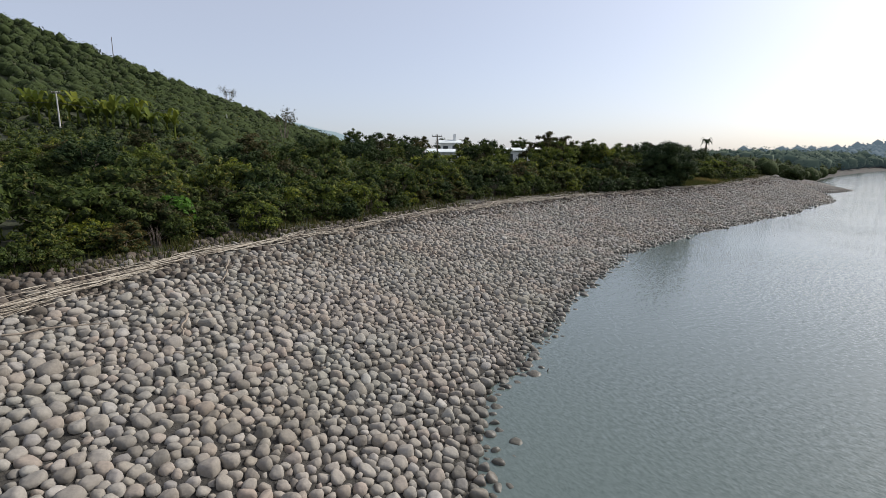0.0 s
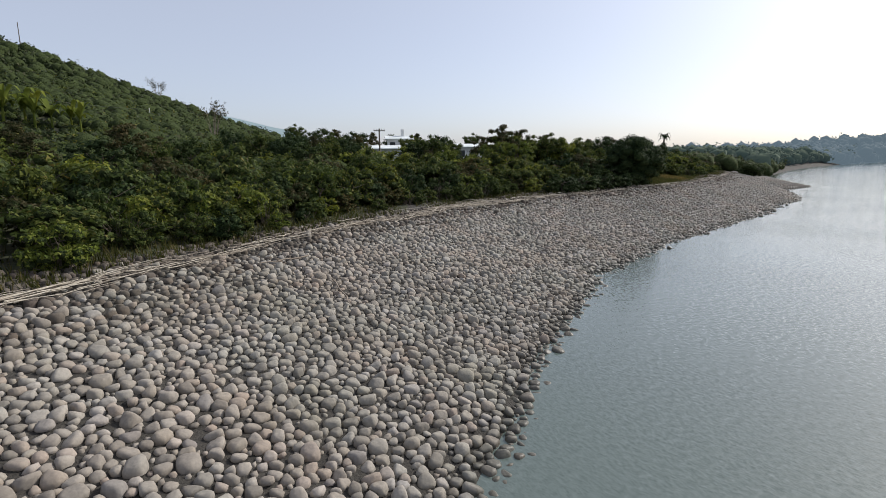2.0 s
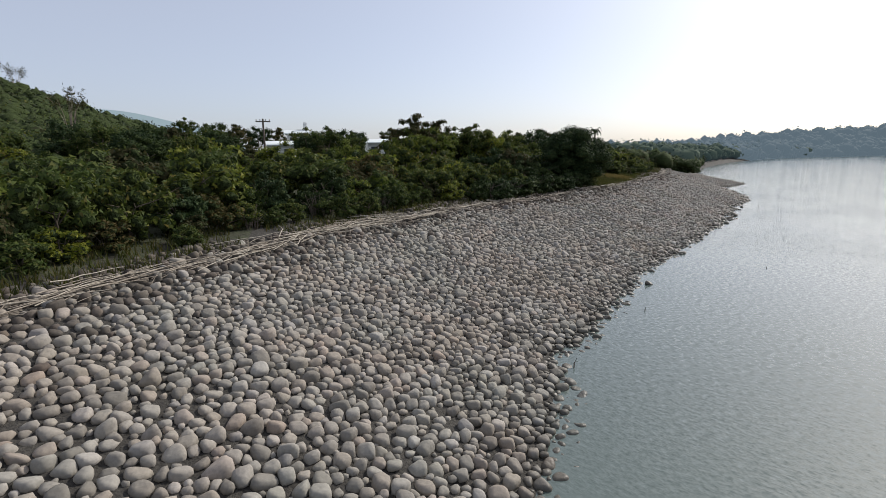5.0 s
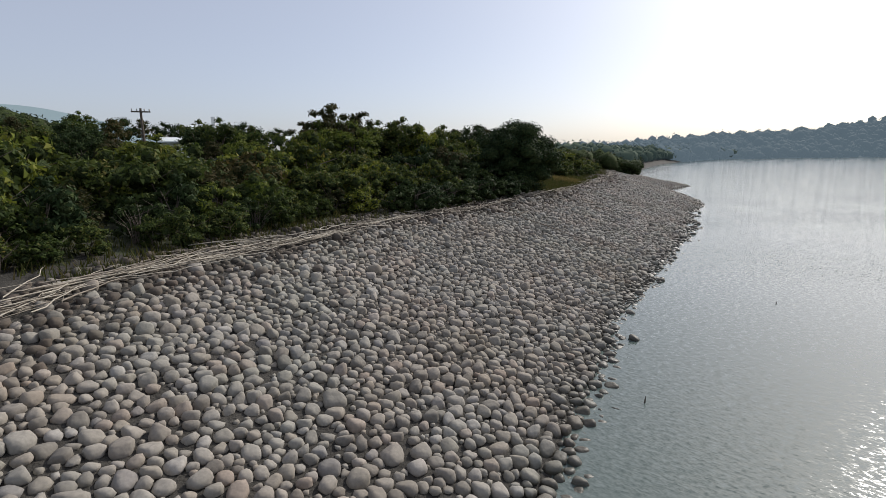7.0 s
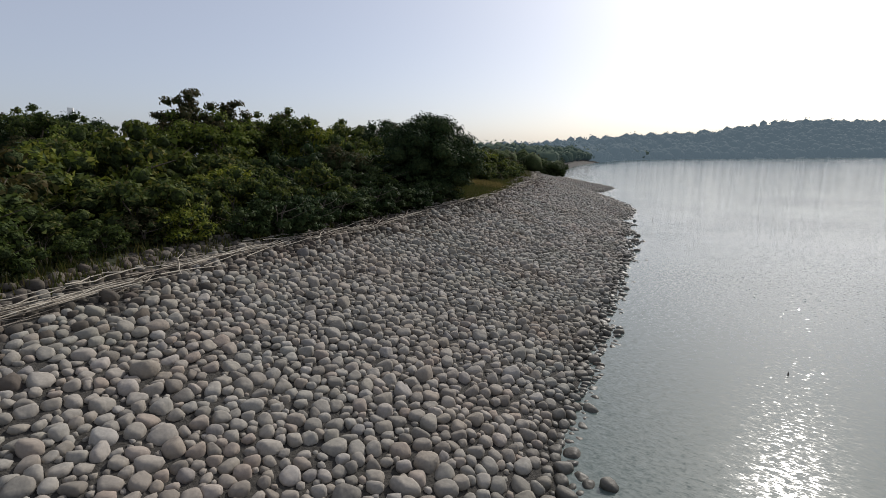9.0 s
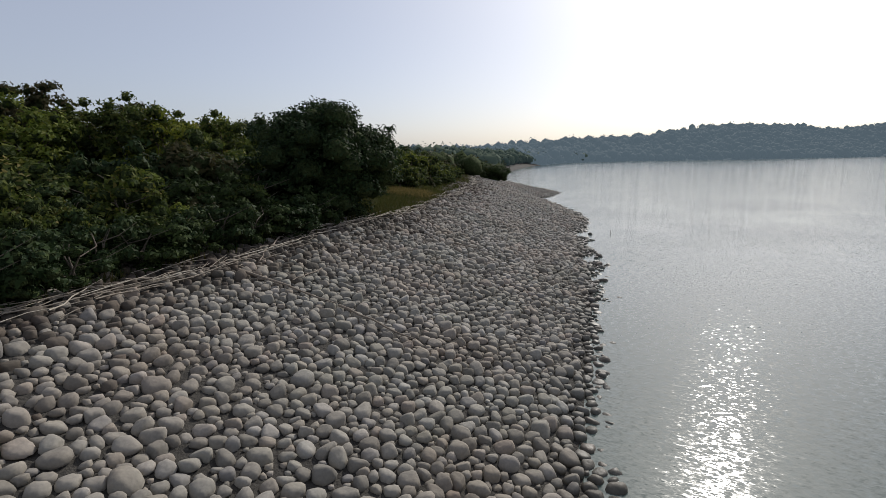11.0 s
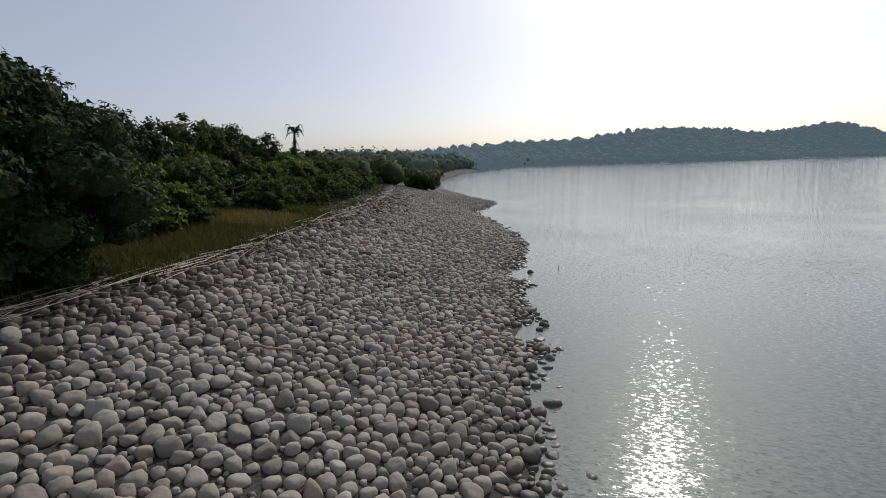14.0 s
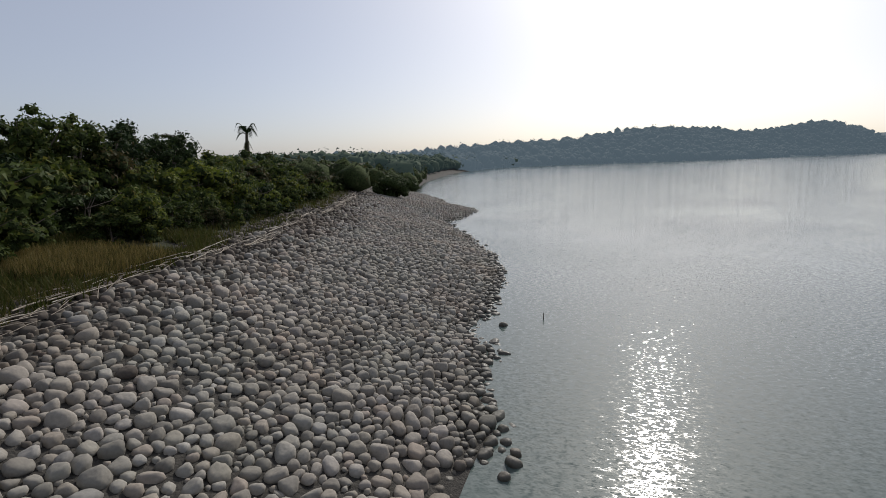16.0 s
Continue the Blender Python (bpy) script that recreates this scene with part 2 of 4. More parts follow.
# ---- the lie of the land ----
# waterline with the width of the stone bank up to the drift line
SHORE = [
    (-6, -40, 12.8), (-2.2, -12, 12.1), (-0.6, 0, 11.5), (0.6, 5, 11.8), (0.95, 8.3, 11.7), (2.1, 11.2, 11.5), (2.8, 13.8, 11.0),
    (4.1, 16, 11.0), (5.0, 18.7, 10.4), (6.9, 21.4, 10.6), (9.1, 25, 10.6), (10.5, 27.4, 10.4), (12.3, 29.6, 10.4), (14.3, 31.8, 10.4),
    (17.2, 34.7, 10.0), (22.3, 39.2, 9.6), (27.7, 43.4, 8.9), (33, 47.5, 8.8), (35.2, 50.2, 8.3), (38.3, 52.9, 8.6), (43, 57, 9.0),
    (46.8, 60, 9.1), (49.3, 63.2, 8.8), (53.1, 68.3, 8.3), (55.8, 73, 7.8), (60, 76.5, 9.0), (65.5, 80.4, 11.9), (68, 86, 11.2),
    (73, 94, 11.4), (83, 112, 9.4), (107, 138, 10.3),
]
REST = [(130, 160), (157, 184), (233, 236), (306, 246), (390, 212), (520, 200), (655, 211), (1020, 130), (1100, -300), (700, -800), (0, -900), (-200, -500), (-60, -150)]
LAKE = np.array([(x, y) for x, y, _ in SHORE] + REST, float)
WIDTH = np.array([w for _, _, w in SHORE] + [10.0] * len(REST))
DRIFT_Z = 2.15
# small coves (negative) and stony points (positive) along the waterline: place, reach, radius
COVES = [(57.5, 75.6, -0.9, 1.6), (67, 83, 0.7, 2.0), (49.5, 63.2, 0.3, 1.5), (40.4, 55.4, -0.65, 1.0), (39.5, 53.6, 0.3, 0.7), (36.9, 51.2, 0.4, 0.8), (34.8, 50.3, -0.5, 0.55),
         (34.7, 48.8, 0.45, 0.75), (32.4, 47.6, -0.5, 0.7), (30.5, 45.3, 0.25, 0.7), (22.2, 38.6, 0.3, 0.8), (17.3, 35.0, -0.2, 0.6), (10.3, 28.0, -0.55, 0.7), (14.3, 31.4, 0.2, 0.8), (1.4, 10.6, -0.4, 1.2)]


def shore_distance(px, py):
    """Metres landward of the waterline (negative on the water) and the width of the bank there."""
    p = np.stack([np.asarray(px, float).ravel(), np.asarray(py, float).ravel()], 1)
    best, wid, inside = np.full(len(p), 1e9), np.zeros(len(p)), np.zeros(len(p), bool)
    n = len(LAKE)
    for i in range(n):
        a, b = LAKE[i], LAKE[(i + 1) % n]
        ab = b - a
        t = np.clip(((p - a) @ ab) / (ab @ ab), 0, 1)
        q = p - a - t[:, None] * ab
        d = np.hypot(q[:, 0], q[:, 1])
        near = d < best
        best[near] = d[near]
        wid[near] = (WIDTH[i] + t * (WIDTH[(i + 1) % n] - WIDTH[i]))[near]
        cross = (a[1] > p[:, 1]) != (b[1] > p[:, 1])
        with np.errstate(divide="ignore", invalid="ignore"):
            xs = a[0] + (p[:, 1] - a[1]) * ab[0] / (ab[1] if ab[1] else 1e-9)
        inside ^= cross & (p[:, 0] < xs)
    d = np.where(inside, -best, best)
    for x, y, reach, r in COVES:
        d = d + reach * np.exp(-((p[:, 0] - x) ** 2 + (p[:, 1] - y) ** 2) / r**2)
    return d, wid


def waves(x, y, k, seed):
    """Smooth wandering value between about -1 and 1."""
    out = 0
    for i in range(5):
        a = seed * 1.7 + i * 2.4
        out = out + np.sin(k * (1 + 0.37 * i) * (x * math.cos(a) + y * math.sin(a)) + seed * 3.1 + i) / (1 + 0.5 * i)
    return out / 2.2


def ridge_height(x):
    return np.clip(13.5 + (-50 - x) * 0.375, 0, 75)


def height(px, py):
    px, py = np.asarray(px, float), np.asarray(py, float)
    d, w = shore_distance(px, py)
    d, w = d.reshape(px.shape), w.reshape(px.shape)
    over = d - w
    z = np.where(d < 0, np.maximum(0.2 * d, -3.0), DRIFT_Z * d / w) - 0.09 * np.clip(1.6 - np.abs(d), 0, 1)
    top = DRIFT_Z + 0.55 * (1 - np.exp(-np.maximum(over, 0) / 2.5)) + 0.012 * np.clip(over, 0, 60)
    z = np.where(over > 0, top, z)
    z = z + np.where(over > 0, 0.12 * np.clip(over / 3, 0, 1), 0.035) * waves(px, py, 0.5, 2)
    # hill behind the shrubs
    side = 1 - np.abs(py - 155 - 0.1 * px) / 112
    hill = ridge_height(px) * np.clip(side, 0, 1) * (1 + 0.05 * waves(px, py, 0.06, 5))
    z = z + np.where(over > 8, hill * np.clip((over - 8) / 15, 0, 1), 0)
    # low hills on the far shore
    crest = np.interp(px, [190, 250, 310, 400, 650, 1000], [0, 1, 7, 13, 23, 32])
    z = z + np.where(over > 0, crest * np.clip((over - 2) / 50, 0, 1) * np.clip((150 - over) / 60, 0, 1) * (1 + 0.22 * waves(px, py, 0.02, 9)), 0)
    return z


def height_at(x, y):
    return float(height(np.array([x]), np.array([y]))[0])


# ---- mesh helpers ----


def build_mesh(name, verts, groups, mats):
    """groups: (faces n x k, material slot, smooth)."""
    me = bpy.data.meshes.new(name)
    groups = [g for g in groups if len(g[0])]
    me.vertices.add(len(verts))
    me.vertices.foreach_set("co", np.asarray(verts, np.float32).ravel())
    loops = np.concatenate([np.asarray(f).ravel() for f, _, _ in groups])
    sizes = np.concatenate([np.full(len(f), np.asarray(f).shape[1]) for f, _, _ in groups])
    me.loops.add(len(loops))
    me.loops.foreach_set("vertex_index", loops.astype(np.int32))
    me.polygons.add(len(sizes))
    me.polygons.foreach_set("loop_start", np.r_[0, np.cumsum(sizes)[:-1]].astype(np.int32))
    me.polygons.foreach_set("material_index", np.concatenate([np.full(len(f), k) for f, k, _ in groups]).astype(np.int32))
    me.polygons.foreach_set("use_smooth", np.concatenate([np.full(len(f), s) for f, _, s in groups]).astype(bool))
    for m in mats:
        me.materials.append(m)
    me.update(calc_edges=True)
    return me


def part(name, mesh, parent, label=""):
    ob = new(name, mesh)
    ob.parent = parent
    return tagged(ob, label) if label else ob


def geodesic(n):
    """Unit sphere of 20 n^2 triangles."""
    bm = bmesh.new()
    bmesh.ops.create_icosphere(bm, subdivisions=1, radius=1)
    base = [[v.co.copy() for v in f.verts] for f in bm.faces]
    bm.free()
    at, verts, faces = {}, [], []

    def vid(p):
        p = p.normalized()
        k = tuple(round(c, 4) + 0.0 for c in p)
        if k not in at:
            at[k] = len(verts)
            verts.append(p)
        return at[k]

    for a, b, c in base:
        g = {(i, j): vid(a + (b - a) * (i / n) + (c - a) * (j / n)) for i in range(n + 1) for j in range(n + 1 - i)}
        for i in range(n):
            for j in range(n - i):
                faces.append((g[i, j], g[i + 1, j], g[i, j + 1]))
                if i + j < n - 1:
                    faces.append((g[i + 1, j], g[i + 1, j + 1], g[i, j + 1]))
    return np.array(verts), np.array(faces)


def tube(points, radii, sides=6):
    """Vertices and quads of a tapered tube along points."""
    pts, vs, fs = [Vector(p) for p in points], [], []
    for i, p in enumerate(pts):
        t = (pts[min(i + 1, len(pts) - 1)] - pts[max(i - 1, 0)]).normalized()
        u = t.orthogonal().normalized() if abs(t.z) > 0.9 else t.cross(Vector((0, 0, 1))).normalized()
        v = t.cross(u)
        for k in range(sides):
            a = 2 * math.pi * k / sides
            vs.append(p + (u * math.cos(a) + v * math.sin(a)) * radii[i])
    for i in range(len(pts) - 1):
        for k in range(sides):
            fs.append((i * sides + k, i * sides + (k + 1) % sides, (i + 1) * sides + (k + 1) % sides, (i + 1) * sides + k))
    return np.array([tuple(v) for v in vs]), np.array(fs)


def join_tubes(list_of):
    vs, fs, o = [], [], 0
    for v, f in list_of:
        vs.append(v), fs.append(f + o)
        o += len(v)
    return np.concatenate(vs), np.concatenate(fs)


def directions(rng, n):
    d = rng.normal(size=(n, 3))
    return d / np.linalg.norm(d, axis=1)[:, None]


def leaf_quads(rng, where, outward, length, wide=0.72):
    """One pointed leaf, hung about a point and facing outward with scatter."""
    n = len(where)
    nrm = outward + rng.normal(size=(n, 3)) * 0.55 + np.array([0, 0, 0.35])
    nrm /= np.linalg.norm(nrm, axis=1)[:, None]
    ax = np.cross(nrm, directions(rng, n))
    ax /= np.linalg.norm(ax, axis=1)[:, None] + 1e-9
    ay = np.cross(nrm, ax)
    L = (length * rng.uniform(0.6, 1.35, n))[:, None]
    a = where - ax * L * 0.5 + ay * L * wide * 0.4
    b = where + ax * L * 0.6 - nrm * L * 0.15
    c = where - ax * L * 0.3 - ay * L * wide * 0.55
    v = np.stack([a, b, c], 1).reshape(-1, 3)
    return v, np.arange(3 * n).reshape(-1, 3)


BALL1, BALL2, BALL3 = geodesic(1), geodesic(2), geodesic(3)


def crown_mesh(name, seed, size, clumps, leaves, leaf, mats, low=0.0, core=0.72, squash=0.8, spread=0.75, ball=BALL1, shell=(0.6, 1.12), lump=1.0):
    """A crown: clumps scattered in an ellipsoid of half-axes size, each a heart painted dark as inner shade within a
    shell of leaves.
    """
    rng = np.random.default_rng(seed)
    sx, sy, sz = size
    d = directions(rng, clumps)
    d[:, 2] = np.where(d[:, 2] < low, np.abs(d[:, 2]) * rng.uniform(-0.3, 1, clumps), d[:, 2])
    rad = rng.uniform(0.25, 1, clumps) ** 0.5 * spread
    cen = d * rad[:, None] * np.array([sx, sy, sz])
    r = rng.uniform(0.28, 0.46, clumps) * min(sx, sy) * (1.15 - 0.35 * rad) * lump
    bv, bf = ball
    vs, tris, quads, o = [], [], [], 0
    for c, k in zip(cen, r):
        v = bv * (1 + rng.uniform(-0.18, 0.18, (len(bv), 1))) * k * core * np.array([1, 1, squash]) + c
        vs.append(v), tris.append(bf + o)
        o += len(v)
    idx = rng.choice(clumps, leaves, p=r**2 / (r**2).sum())
    out = directions(rng, leaves)
    out[:, 2] = np.where(out[:, 2] < -0.35, -out[:, 2], out[:, 2])
    at = cen[idx] + out * (r[idx] * rng.uniform(shell[0], shell[1], leaves))[:, None] * np.array([1, 1, squash])
    lv, lf = leaf_quads(rng, at, out, leaf)
    vs.append(lv), quads.append(lf + o)
    return build_mesh(name, np.concatenate(vs), [(np.concatenate(tris), 1, True), (np.concatenate(quads), 0, False)], mats)


def limbs_mesh(name, seed, height_m, reach, stems, radius, mat, twigs=2):
    """A trunk or several stems with forking limbs, tapered."""
    rng = random.Random(seed)
    tubes = []
    for s in range(stems):
        a = rng.uniform(0, 6.28)
        lean = reach * (0.25 if stems == 1 else rng.uniform(0.3, 0.8))
        pts = [Vector((0.1 * stems * math.cos(a) * (stems > 1), 0.1 * stems * math.sin(a) * (stems > 1), -0.15))]
        for i in range(1, 5):
            f = i / 4
            pts.append(Vector((math.cos(a) * lean * f * f + rng.uniform(-0.05, 0.05) * reach, math.sin(a) * lean * f * f + rng.uniform(-0.05, 0.05) * reach, height_m * 0.8 * f)))
        tubes.append(tube(pts, [radius * (1.25, 0.9, 0.7, 0.5, 0.25)[i] for i in range(5)], 6))
        for j in range(twigs):
            b, k = rng.uniform(0, 6.28), rng.choice((1, 2, 3))
            p0 = pts[k]
            p1 = p0 + Vector((math.cos(b) * reach * 0.4, math.sin(b) * reach * 0.4, height_m * 0.12))
            p2 = p0 + Vector((math.cos(b + 0.3) * reach * 0.75, math.sin(b + 0.3) * reach * 0.75, height_m * 0.3))
            tubes.append(tube([p0, p1, p2], [radius * 0.5, radius * 0.35, radius * 0.12], 5))
    v, f = join_tubes(tubes)
    return build_mesh(name, v, [(f, 0, True)], [mat])


# ---- ground and water ----
def spaced(lo, a, b, hi, step):
    mid = list(np.arange(a, b + step / 2, step))
    out, g = [], step
    x = a
    while x > lo:
        g *= 1.16
        x -= g
        out.append(x)
    up, g, x = [], step, b
    while x < hi:
        g *= 1.16
        x += g
        up.append(x)
    return np.array(out[::-1] + mid + up)


gx, gy = spaced(-2400, -30, 88, 2400, 1.15), spaced(-2400, -12, 122, 2400, 1.15)
GX, GY = np.meshgrid(gx, gy)
GZ = height(GX, GY)
nx, ny = len(gx), len(gy)
ii = np.arange(nx * ny).reshape(ny, nx)
cells = np.stack([ii[:-1, :-1], ii[:-1, 1:], ii[1:, 1:], ii[1:, :-1]], -1).reshape(-1, 4)
cd, cw = shore_distance(GX.ravel()[cells].mean(1), GY.ravel()[cells].mean(1))
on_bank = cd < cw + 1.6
# far-side ground takes the glowing haze colour, so no dark soil shows through
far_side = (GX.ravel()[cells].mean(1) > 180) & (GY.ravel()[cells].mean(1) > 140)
ground = new("ground", build_mesh("ground", np.stack([GX, GY, GZ], -1).reshape(-1, 3), [(cells[on_bank & ~far_side], 0, True), (cells[~on_bank & ~far_side], 1, True), (cells[far_side], 2, True)], [M_GAP_DARK_GRAVEL, M_SOIL, M_FAR]))
tagged(ground, "gravel bank darkened for gap shade, rising to weedy brown soil, far side painted hazy", "ground", kind="structure")
water = new("water", build_mesh("water", [(-2400, -2400, 0), (2400, -2400, 0), (2400, 2400, 0), (-2400, 2400, 0)], [(np.array([[0, 1, 2, 3]]), 0, False)], [M_WATER]))
tagged(water, "calm grey-green lake water with fine ripples", "water", kind="structure")

# ---- the stones of the bank ----
rng = np.random.default_rng(4)


def throw_stones():
    """Stones thrown on the bank, large ones first, none through another."""
    arc = np.array([(x, y) for x, y, _ in SHORE])
    seg = np.diff(arc, axis=0)
    ln = np.hypot(seg[:, 0], seg[:, 1])
    turn = np.gradient(arc, axis=0)
    nor = np.stack([-turn[:, 1], turn[:, 0]], 1) / np.hypot(turn[:, 0], turn[:, 1])[:, None]
    first = 1
    prob = ln.copy()
    prob[:first] = 0
    prob[-1:] = 0
    prob /= prob.sum()
    cell, grid, out = 0.38, {}, []
    for r0, r1, tries in ((0.15, 0.19, 900), (0.118, 0.15, 16000), (0.09, 0.118, 100000), (0.066, 0.09, 90000), (0.045, 0.058, 60000)):
        s = rng.choice(len(ln), tries, p=prob)
        t, off = rng.uniform(-0.05, 1.05, tries), rng.uniform(-1.0, 13.2, tries)
        p = arc[s] + seg[s] * t[:, None] + (nor[s] * (1 - t[:, None]) + nor[s + 1] * t[:, None]) * off[:, None]
        d, w = shore_distance(p[:, 0], p[:, 1])
        edge = 0.3 * waves(p[:, 0], p[:, 1], 1.5, 3) - 0.12
        ok = (d > 0.02 + edge) & (d < w + 1.3 + 0.6 * waves(p[:, 0], p[:, 1], 0.8, 7)) & ((d < w) | (r0 > 0.06)) & (p[:, 1] > -7) & (p[:, 1] < 104)
        loose = (d > -0.9) & (d <= 0.02 + edge) & (rng.uniform(size=tries) < 0.06) & (r0 > 0.09)
        rr = rng.uniform(r0, r1, tries)
        far = (np.abs(p[:, 1] - 33) > 27) & (r0 < 0.06)
        for k in np.nonzero((ok | loose) & ~far)[0]:
            x, y, r = p[k, 0], p[k, 1], rr[k]
            cx, cy = int(x // cell), int(y // cell)
            free = True
            for ax in (cx - 1, cx, cx + 1):
                for ay in (cy - 1, cy, cy + 1):
                    for qx, qy, qr in grid.get((ax, ay), ()):
                        if (qx - x) ** 2 + (qy - y) ** 2 < (0.82 * (qr + r)) ** 2:
                            free = False
                            break
                    if not free:
                        break
                if not free:
                    break
            if free:
                grid.setdefault((cx, cy), []).append((x, y, r))
                out.append((x, y, r, d[k], w[k]))
    return np.array(out)


STONES = throw_stones()
N = len(STONES)
sr = STONES[:, 2]
NEIGHBOURS = 11
LONG, YAW = rng.uniform(0.05, 0.45, N), rng.uniform(0, 3.1416, N)


def packing():
    """For each stone the planes that its neighbours press on it: normals and distances."""
    cell, grid = 0.38, {}
    for i, (x, y) in enumerate(STONES[:, :2]):
        grid.setdefault((int(x // cell), int(y // cell)), []).append(i)
    nor, gap = np.zeros((N, NEIGHBOURS, 3)), np.full((N, NEIGHBOURS), 9.0)
    nor[:, :, 2] = 1
    for i, (x, y, r) in enumerate(STONES[:, :3]):
        cx, cy = int(x // cell), int(y // cell)
        c = np.array([k for ax in (cx - 1, cx, cx + 1) for ay in (cy - 1, cy, cy + 1) for k in grid.get((ax, ay), ()) if k != i], int)
        if not len(c):
            continue
        v = STONES[c, :2] - (x, y)
        d = np.hypot(v[:, 0], v[:, 1])
        # long stones claim more room along their length
        way = np.arctan2(v[:, 1], v[:, 0])
        mine, theirs = r * (1 + LONG[i] * np.cos(2 * (way - YAW[i]))), sr[c] * (1 + LONG[c] * np.cos(2 * (way - YAW[c])))
        share = d * mine / (mine + theirs)
        o = np.argsort(share)[:NEIGHBOURS]
        nor[i, : len(o), :2] = v[o] / d[o][:, None]
        nor[i, : len(o), 2] = 0
        gap[i, : len(o)] = share[o]
    return nor, gap


PRESS, GAP = packing()
half = sr * rng.uniform(0.42, 0.74, N)
PRESS[:, :, 2] += rng.uniform(-0.12, 0.3, (N, NEIGHBOURS)) * (GAP < 8)
PRESS /= np.linalg.norm(PRESS, axis=2)[:, :, None]
# the stone's own faces: a tilted back, two flanks, a belly
own = np.zeros((N, 4, 3))
own[:, 0, :2], own[:, 0, 2] = rng.normal(0, 0.26, (N, 2)), 1
turn_to = rng.uniform(0, 6.283, N)
own[:, 1] = np.stack([np.cos(turn_to), np.sin(turn_to), rng.uniform(0.2, 1.1, N)], 1)
own[:, 2, 2] = -1
turn_to = turn_to + rng.uniform(1.2, 4.8, N)
own[:, 3] = np.stack([np.cos(turn_to), np.sin(turn_to), rng.uniform(0.1, 1.4, N)], 1)
own /= np.linalg.norm(own, axis=2)[:, :, None]
FACES = np.concatenate([PRESS, own], 1)
REACH = np.concatenate([GAP * 0.98, np.stack([half, sr * rng.uniform(0.62, 1.2, N), half, sr * rng.uniform(0.62, 1.3, N)], 1)], 1)
CEN = np.stack([STONES[:, 0], STONES[:, 1], height(STONES[:, 0], STONES[:, 1]) + half * rng.uniform(0.1, 0.75, N)], 1)
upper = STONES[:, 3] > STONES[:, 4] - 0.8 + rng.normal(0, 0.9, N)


def half_ball(ball):
    """The sphere without the part that lies in the ground."""
    v, f = ball
    f = f[v[f].mean(1)[:, 2] > -0.45]
    used = np.unique(f)
    remap = np.zeros(len(v), int)
    remap[used] = np.arange(len(used))
    return v[used], remap[f]


def stone_forms(idx, dirs):
    """Water-worn stones, rounded between the faces that bound them."""
    dots = np.maximum(np.einsum("vk,nfk->nvf", dirs, FACES[idx]), 0) / REACH[idx][:, None, :]
    r = ((dots**8).sum(2) + ((1 / (1.45 * sr[idx])) ** 8)[:, None]) ** (-1 / 8)
    return dirs[None] * r[:, :, None]


def stone_field(name, chosen, ball, mat, label):
    dirs, f = half_ball(ball)
    idx = np.nonzero(chosen)[0]
    v = np.concatenate([stone_forms(c, dirs) + CEN[c][:, None, :] for c in np.array_split(idx, len(idx) // 2000 + 1)])
    faces = (f[None] + (np.arange(len(idx)) * len(dirs))[:, None, None]).reshape(-1, 3)
    ob = part(name, build_mesh(name, v.reshape(-1, 3), [(faces, 0, True)], [mat]), ground, label)
    return tagged(ob, kind="stuff")


pick = (CEN[:, 0] > 7.5) & (CEN[:, 0] < 14.5) & (CEN[:, 1] > 31.5) & (CEN[:, 1] < 38) & (sr > 0.09) & ~upper
PICK = np.nonzero(pick)[0][:300]
is_pick = np.zeros(N, bool)
is_pick[PICK] = True
near = CEN[:, 1] < 56
large, tiny = sr > 0.114, sr < 0.06
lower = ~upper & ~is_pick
stone_field("stones", near & large & lower, BALL3, M_STONE, "packed grey river boulders")
stone_field("small_stones", near & ~large & ~tiny & lower, BALL2, M_STONE, "small grey stones between the boulders")
stone_field("gap_stones", near & tiny & lower, BALL1, M_STONE, "fist-sized stones in the gaps")
stone_field("distant_stones", ~near & (CEN[:, 1] < 66) & lower, BALL2, M_STONE, "packed grey river boulders")
stone_field("farthest_stones", (CEN[:, 1] >= 66) & lower, BALL1, M_STONE, "packed grey river boulders")
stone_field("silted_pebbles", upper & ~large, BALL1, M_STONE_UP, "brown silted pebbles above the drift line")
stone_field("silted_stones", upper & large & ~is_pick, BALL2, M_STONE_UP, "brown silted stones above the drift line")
# stones that can be picked up one by one
one_dirs, one_f = half_ball(BALL3)
for k, form in zip(PICK, stone_forms(PICK, one_dirs)):
    part("stone", build_mesh("stone", form, [(one_f, 0, True)], [M_STONE_ONE]), ground).location = CEN[k]

# rocks standing in the shallows off the bank
for rx, ry, rr, k in ((36.0, 50.3, 0.16, 0), (36.25, 50.45, 0.1, 1), (25.2, 41.4, 0.09, 2), (16.9, 33.9, 0.14, 3), (41.2, 55.2, 0.13, 4), (35.6, 50.15, 0.1, 5)):
    ob = new("rock", build_mesh("rock", stone_forms(PICK[k : k + 1], one_dirs)[0] / sr[PICK[k]] * rr, [(one_f, 0, True)], [M_STONE_ONE]))
    ob.location = (rx, ry, 0.03)
    tagged(ob, "wet dark rock standing in the shallow water", "rock", "rocks in the shallows")

# ---- drift line of reeds ----
drift = np.array([(x, y) for x, y, _ in SHORE[2:28]])


def drift_point(s):
    """A point on the drift line and its direction; s from 0 to 1 along the shore."""
    f = s * (len(DRIFT) - 1)
    i = min(int(f), len(DRIFT) - 2)
    a, b = DRIFT[i], DRIFT[i + 1]
    return a + (b - a) * (f - i), (b - a) / np.hypot(*(b - a))


